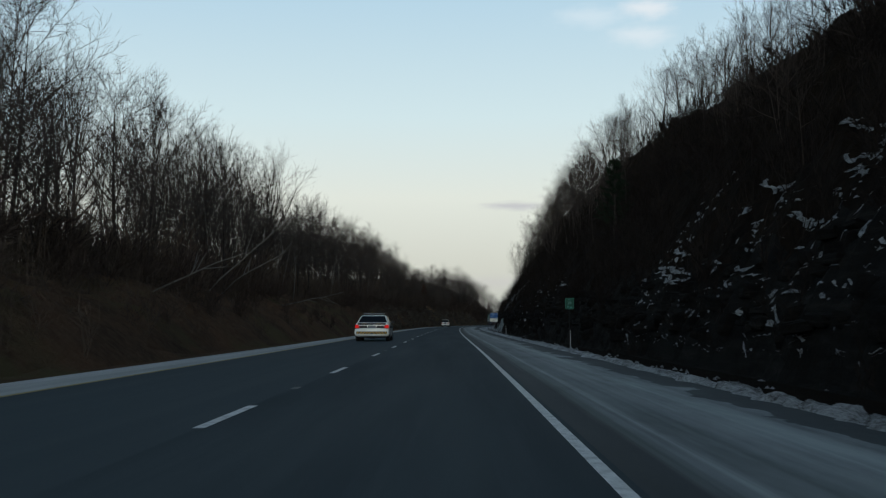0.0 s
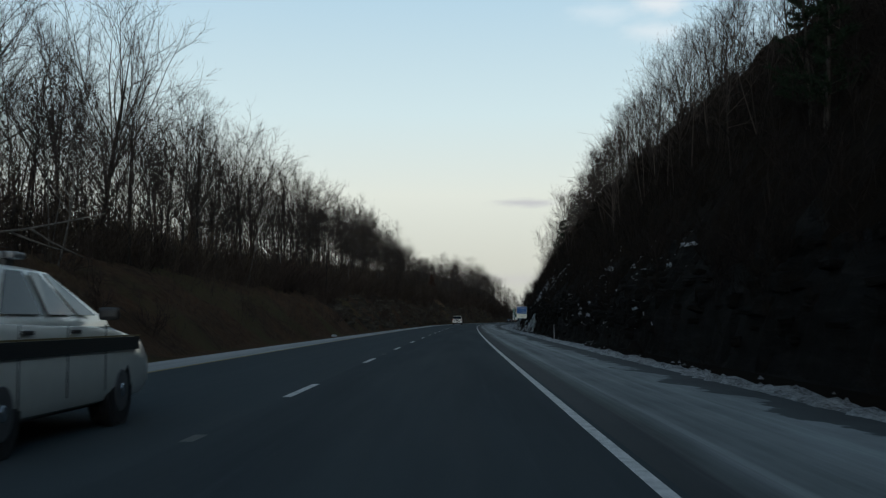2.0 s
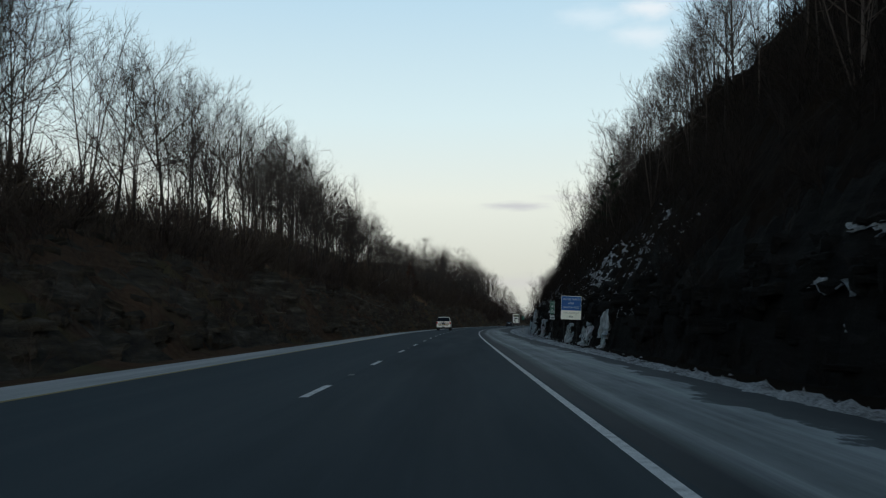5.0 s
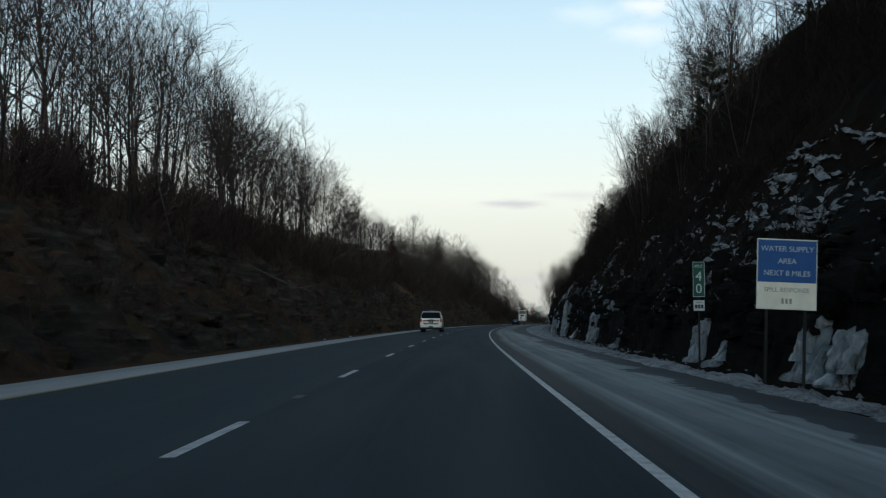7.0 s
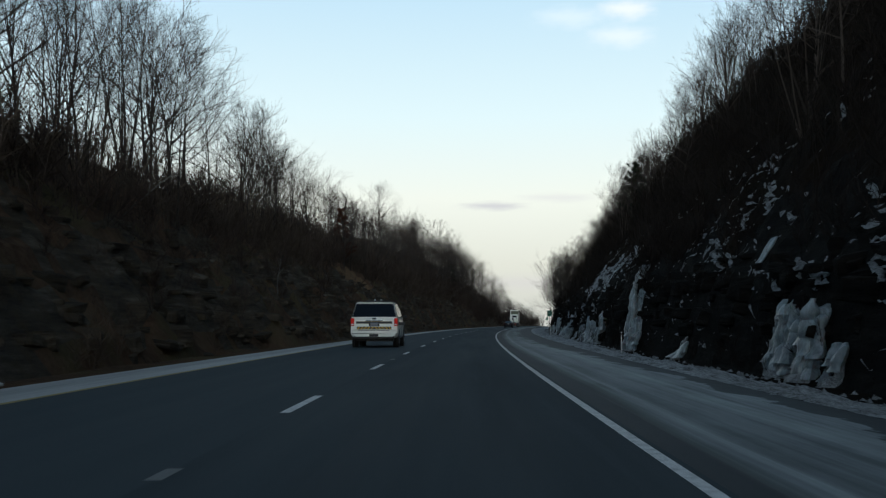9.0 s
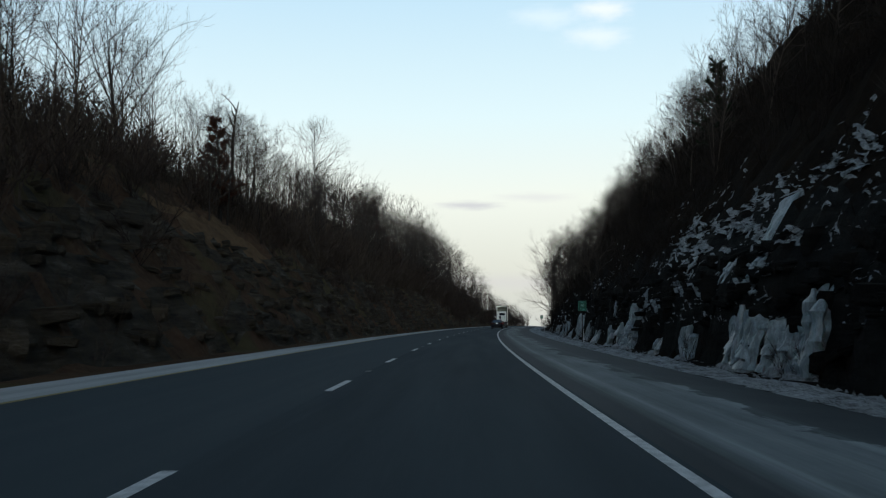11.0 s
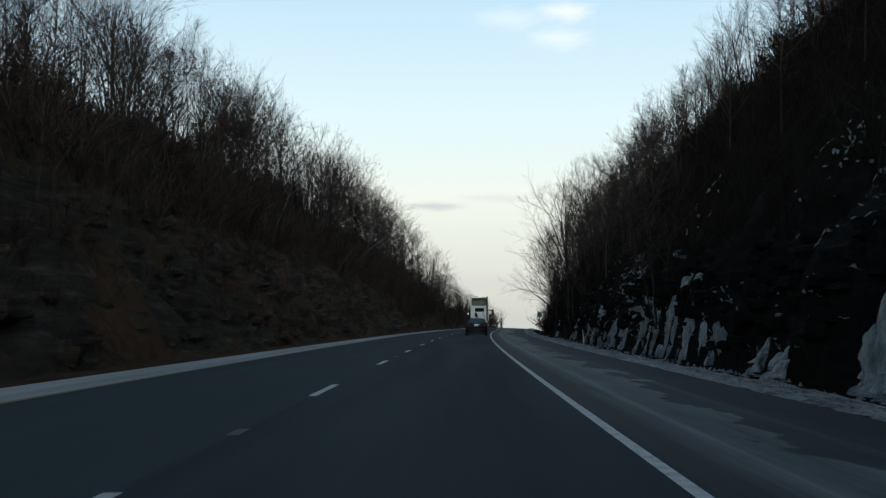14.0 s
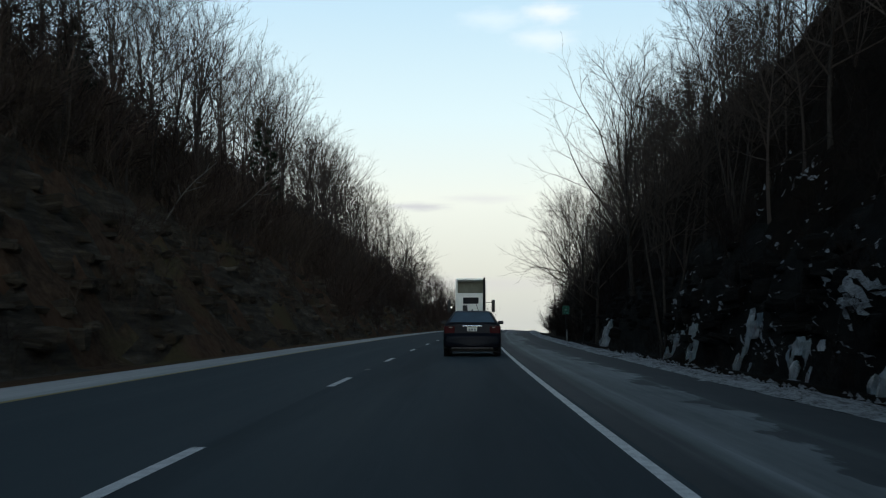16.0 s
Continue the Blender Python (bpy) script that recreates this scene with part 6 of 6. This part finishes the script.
M_RUSSET = bark_material("russet_dead_needle", (0.040, 0.016, 0.011), (0.085, 0.036, 0.022))
pine(381, -17.5, 7.0, 820, M_RUSSET, "pine with rust-red dying needles on the bank")


def russet_oak(s, u, height, seed):
    """A young oak that keeps its dead leaves through the winter."""
    rng = random.Random(seed)
    r = tagged(new("tree"), "young oak still holding rust-brown dead leaves", "tree", "roadside trees")
    tv, tf, cv, cf = tree_shape(rng, height, "oak")
    lv, lf = [], []
    for k in range(2600):
        p = Vector(cv[rng.randrange(len(cv))]) + Vector((rng.gauss(0, 0.12), rng.gauss(0, 0.12), rng.gauss(0, 0.12)))
        if p.z < height * 0.25 or fbm(p.x * 0.8, p.y * 0.8, p.z * 0.8 + seed) < -0.05:
            continue
        a = Vector((rng.gauss(0, 1), rng.gauss(0, 1), rng.gauss(0, 1))).normalized() * 0.075
        b = a.orthogonal().normalized() * 0.045
        n = len(lv)
        lv.extend((p - a, p + b, p + a, p - b))
        lf.append((n, n + 1, n + 2, n + 3))
    for name, v, f, m in (("trunk", tv, tf, M_BARK), ("crown", cv, cf, M_TWIG), ("dead_leaves", lv, lf, M_RUSSET)):
        ob = new(name, mesh_of("russet_" + name, v, f, m))
        ob.parent = r
    p = road_point(s, u, ground_height(s, u))
    r.matrix_basis = pose(p.x, p.y, p.z)
    return r


russet_oak(476, -18.5, 6.5, 31)
russet_oak(470, -20.5, 7.5, 32)


def snag(s, u, height, seed):
    """A dead tree: a crooked trunk with a few broken, antler-like limbs."""
    rng = random.Random(seed)
    r = tagged(new("dead_tree"), "grey dead tree with broken antler-like limbs", "tree", "roadside trees")
    tv, tf, cv, cf = [], [], [], []
    pts = bend(rng, Vector((0, 0, -0.4)), Vector((0.05, 0.03, 1)), height, 9, 0.16, 0.04)
    tube(tv, tf, pts, [0.15, 0.125, 0.115, 0.105, 0.10, 0.09, 0.08, 0.07, 0.05, 0.03], 6)
    for k in range(8):
        p, d = along(pts, 0.42 + 0.07 * k)
        br = bend(rng, p, turn_from(rng, d, radians(rng.uniform(40, 75))), rng.uniform(0.9, 2.3), 4, 0.42, 0.12)
        tube(cv, cf, br, [0.055, 0.045, 0.036, 0.026, 0.016], 5)
        p2, d2 = along(br, 0.6)
        tube(cv, cf, bend(rng, p2, turn_from(rng, d2, radians(50)), rng.uniform(0.4, 0.8), 2, 0.3, 0.1), [0.026, 0.02, 0.01], 4)
    for name, v, f in (("trunk", tv, tf), ("dead_limbs", cv, cf)):
        ob = new(name, mesh_of("snag_" + name, v, f, M_BARK, None, True))
        ob.parent = r
    p = road_point(s, u, ground_height(s, u))
    r.matrix_basis = pose(p.x, p.y, p.z)
    return r


snag(391, -19.0, 8.5, 61)
snag(168, -20.0, 10.5, 62)


def litter(s, u, size, seed):
    """A crumpled pale scrap by the roadside."""
    rng = random.Random(seed)
    bm = bmesh.new()
    bmesh.ops.create_icosphere(bm, subdivisions=2, radius=size)
    for v in bm.verts:
        v.co = Vector((v.co.x * 1.3, v.co.y, v.co.z * 0.6)) * rng.uniform(0.7, 1.15)
        v.co.z += size * 0.35
    me = bpy.data.meshes.new("scrap")
    bm.to_mesh(me)
    bm.free()
    me.materials.append(P_SIGN_WHITE)
    ob = tagged(new("litter", me), "crumpled pale scrap lying at the road edge", "litter", "roadside litter")
    p = road_point(s, u, ground_height(s, u))
    ob.matrix_basis = pose(p.x, p.y, p.z, 0, 0, rng.uniform(0, 180))
    return ob


litter(130.0, -9.6, 0.16, 1)
litter(131.2, -9.8, 0.09, 2)
litter(273.0, -9.3, 0.08, 3)
litter(262.0, -9.5, 0.06, 4)


# ---------------------------------------------------------------- loose rock on the cut faces
def rock_mesh(seed):
    rng = random.Random(seed)
    bm = bmesh.new()
    bmesh.ops.create_cube(bm, size=1)
    bmesh.ops.bevel(bm, geom=bm.edges[:], offset=0.12, segments=1, affect="EDGES")
    for v in bm.verts:
        v.co += Vector((rng.uniform(-0.09, 0.09), rng.uniform(-0.09, 0.09), rng.uniform(-0.09, 0.09)))
    me = bpy.data.meshes.new("rock")
    bm.to_mesh(me)
    bm.free()
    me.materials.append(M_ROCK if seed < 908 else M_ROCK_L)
    return me


ROCKS = {1: [rock_mesh(900 + k) for k in range(8)], -1: [rock_mesh(908 + k) for k in range(8)]}
rock_rng = random.Random(12)


def rock_spot(side, first, last):
    """A pose for a block that sits in the cut face."""
    s = rock_rng.uniform(first, last)
    u = side * (face_u(s, rock_rng.uniform(0.1, 5.0 if side < 0 else 3.8), side) + rock_rng.uniform(-0.1, 0.3))
    p = road_point(s, u, ground_height(s, u) - 0.08)
    return pose(p.x, p.y, p.z, rock_rng.gauss(3, 6), rock_rng.gauss(0, 9), rock_rng.gauss(0, 22) - math.degrees(heading(s))) @ Matrix.Diagonal(
        (rock_rng.uniform(0.35, 0.95), 0.3 + (1.5 if side > 0 else 1.0) * rock_rng.random() ** 2, 0.16 + (0.7 if side > 0 else 0.42) * rock_rng.random() ** 2, 1))


for side, name, first, last, count in ((1, "ground_right", 20, 500, 290), (-1, "ground_left", 170, 520, 290)):
    owner = bpy.data.objects[name]
    for k in range(count):
        ob = new("rock", rock_rng.choice(ROCKS[side]))
        ob.parent = owner
        ob.matrix_basis = rock_spot(side, first, last)
    verts, faces = [], []
    for k in range(1300):
        me, m = rock_rng.choice(ROCKS[side]), rock_spot(side, 150 if side < 0 else -5, 640)
        base = len(verts)
        verts.extend(m @ v.co for v in me.vertices)
        faces.extend(tuple(i + base for i in q.vertices) for q in me.polygons)
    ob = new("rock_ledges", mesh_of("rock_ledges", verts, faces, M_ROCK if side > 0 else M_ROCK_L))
    ob.parent = owner
    tagged(ob, "broken ledges of layered rock", "", "", "stuff")
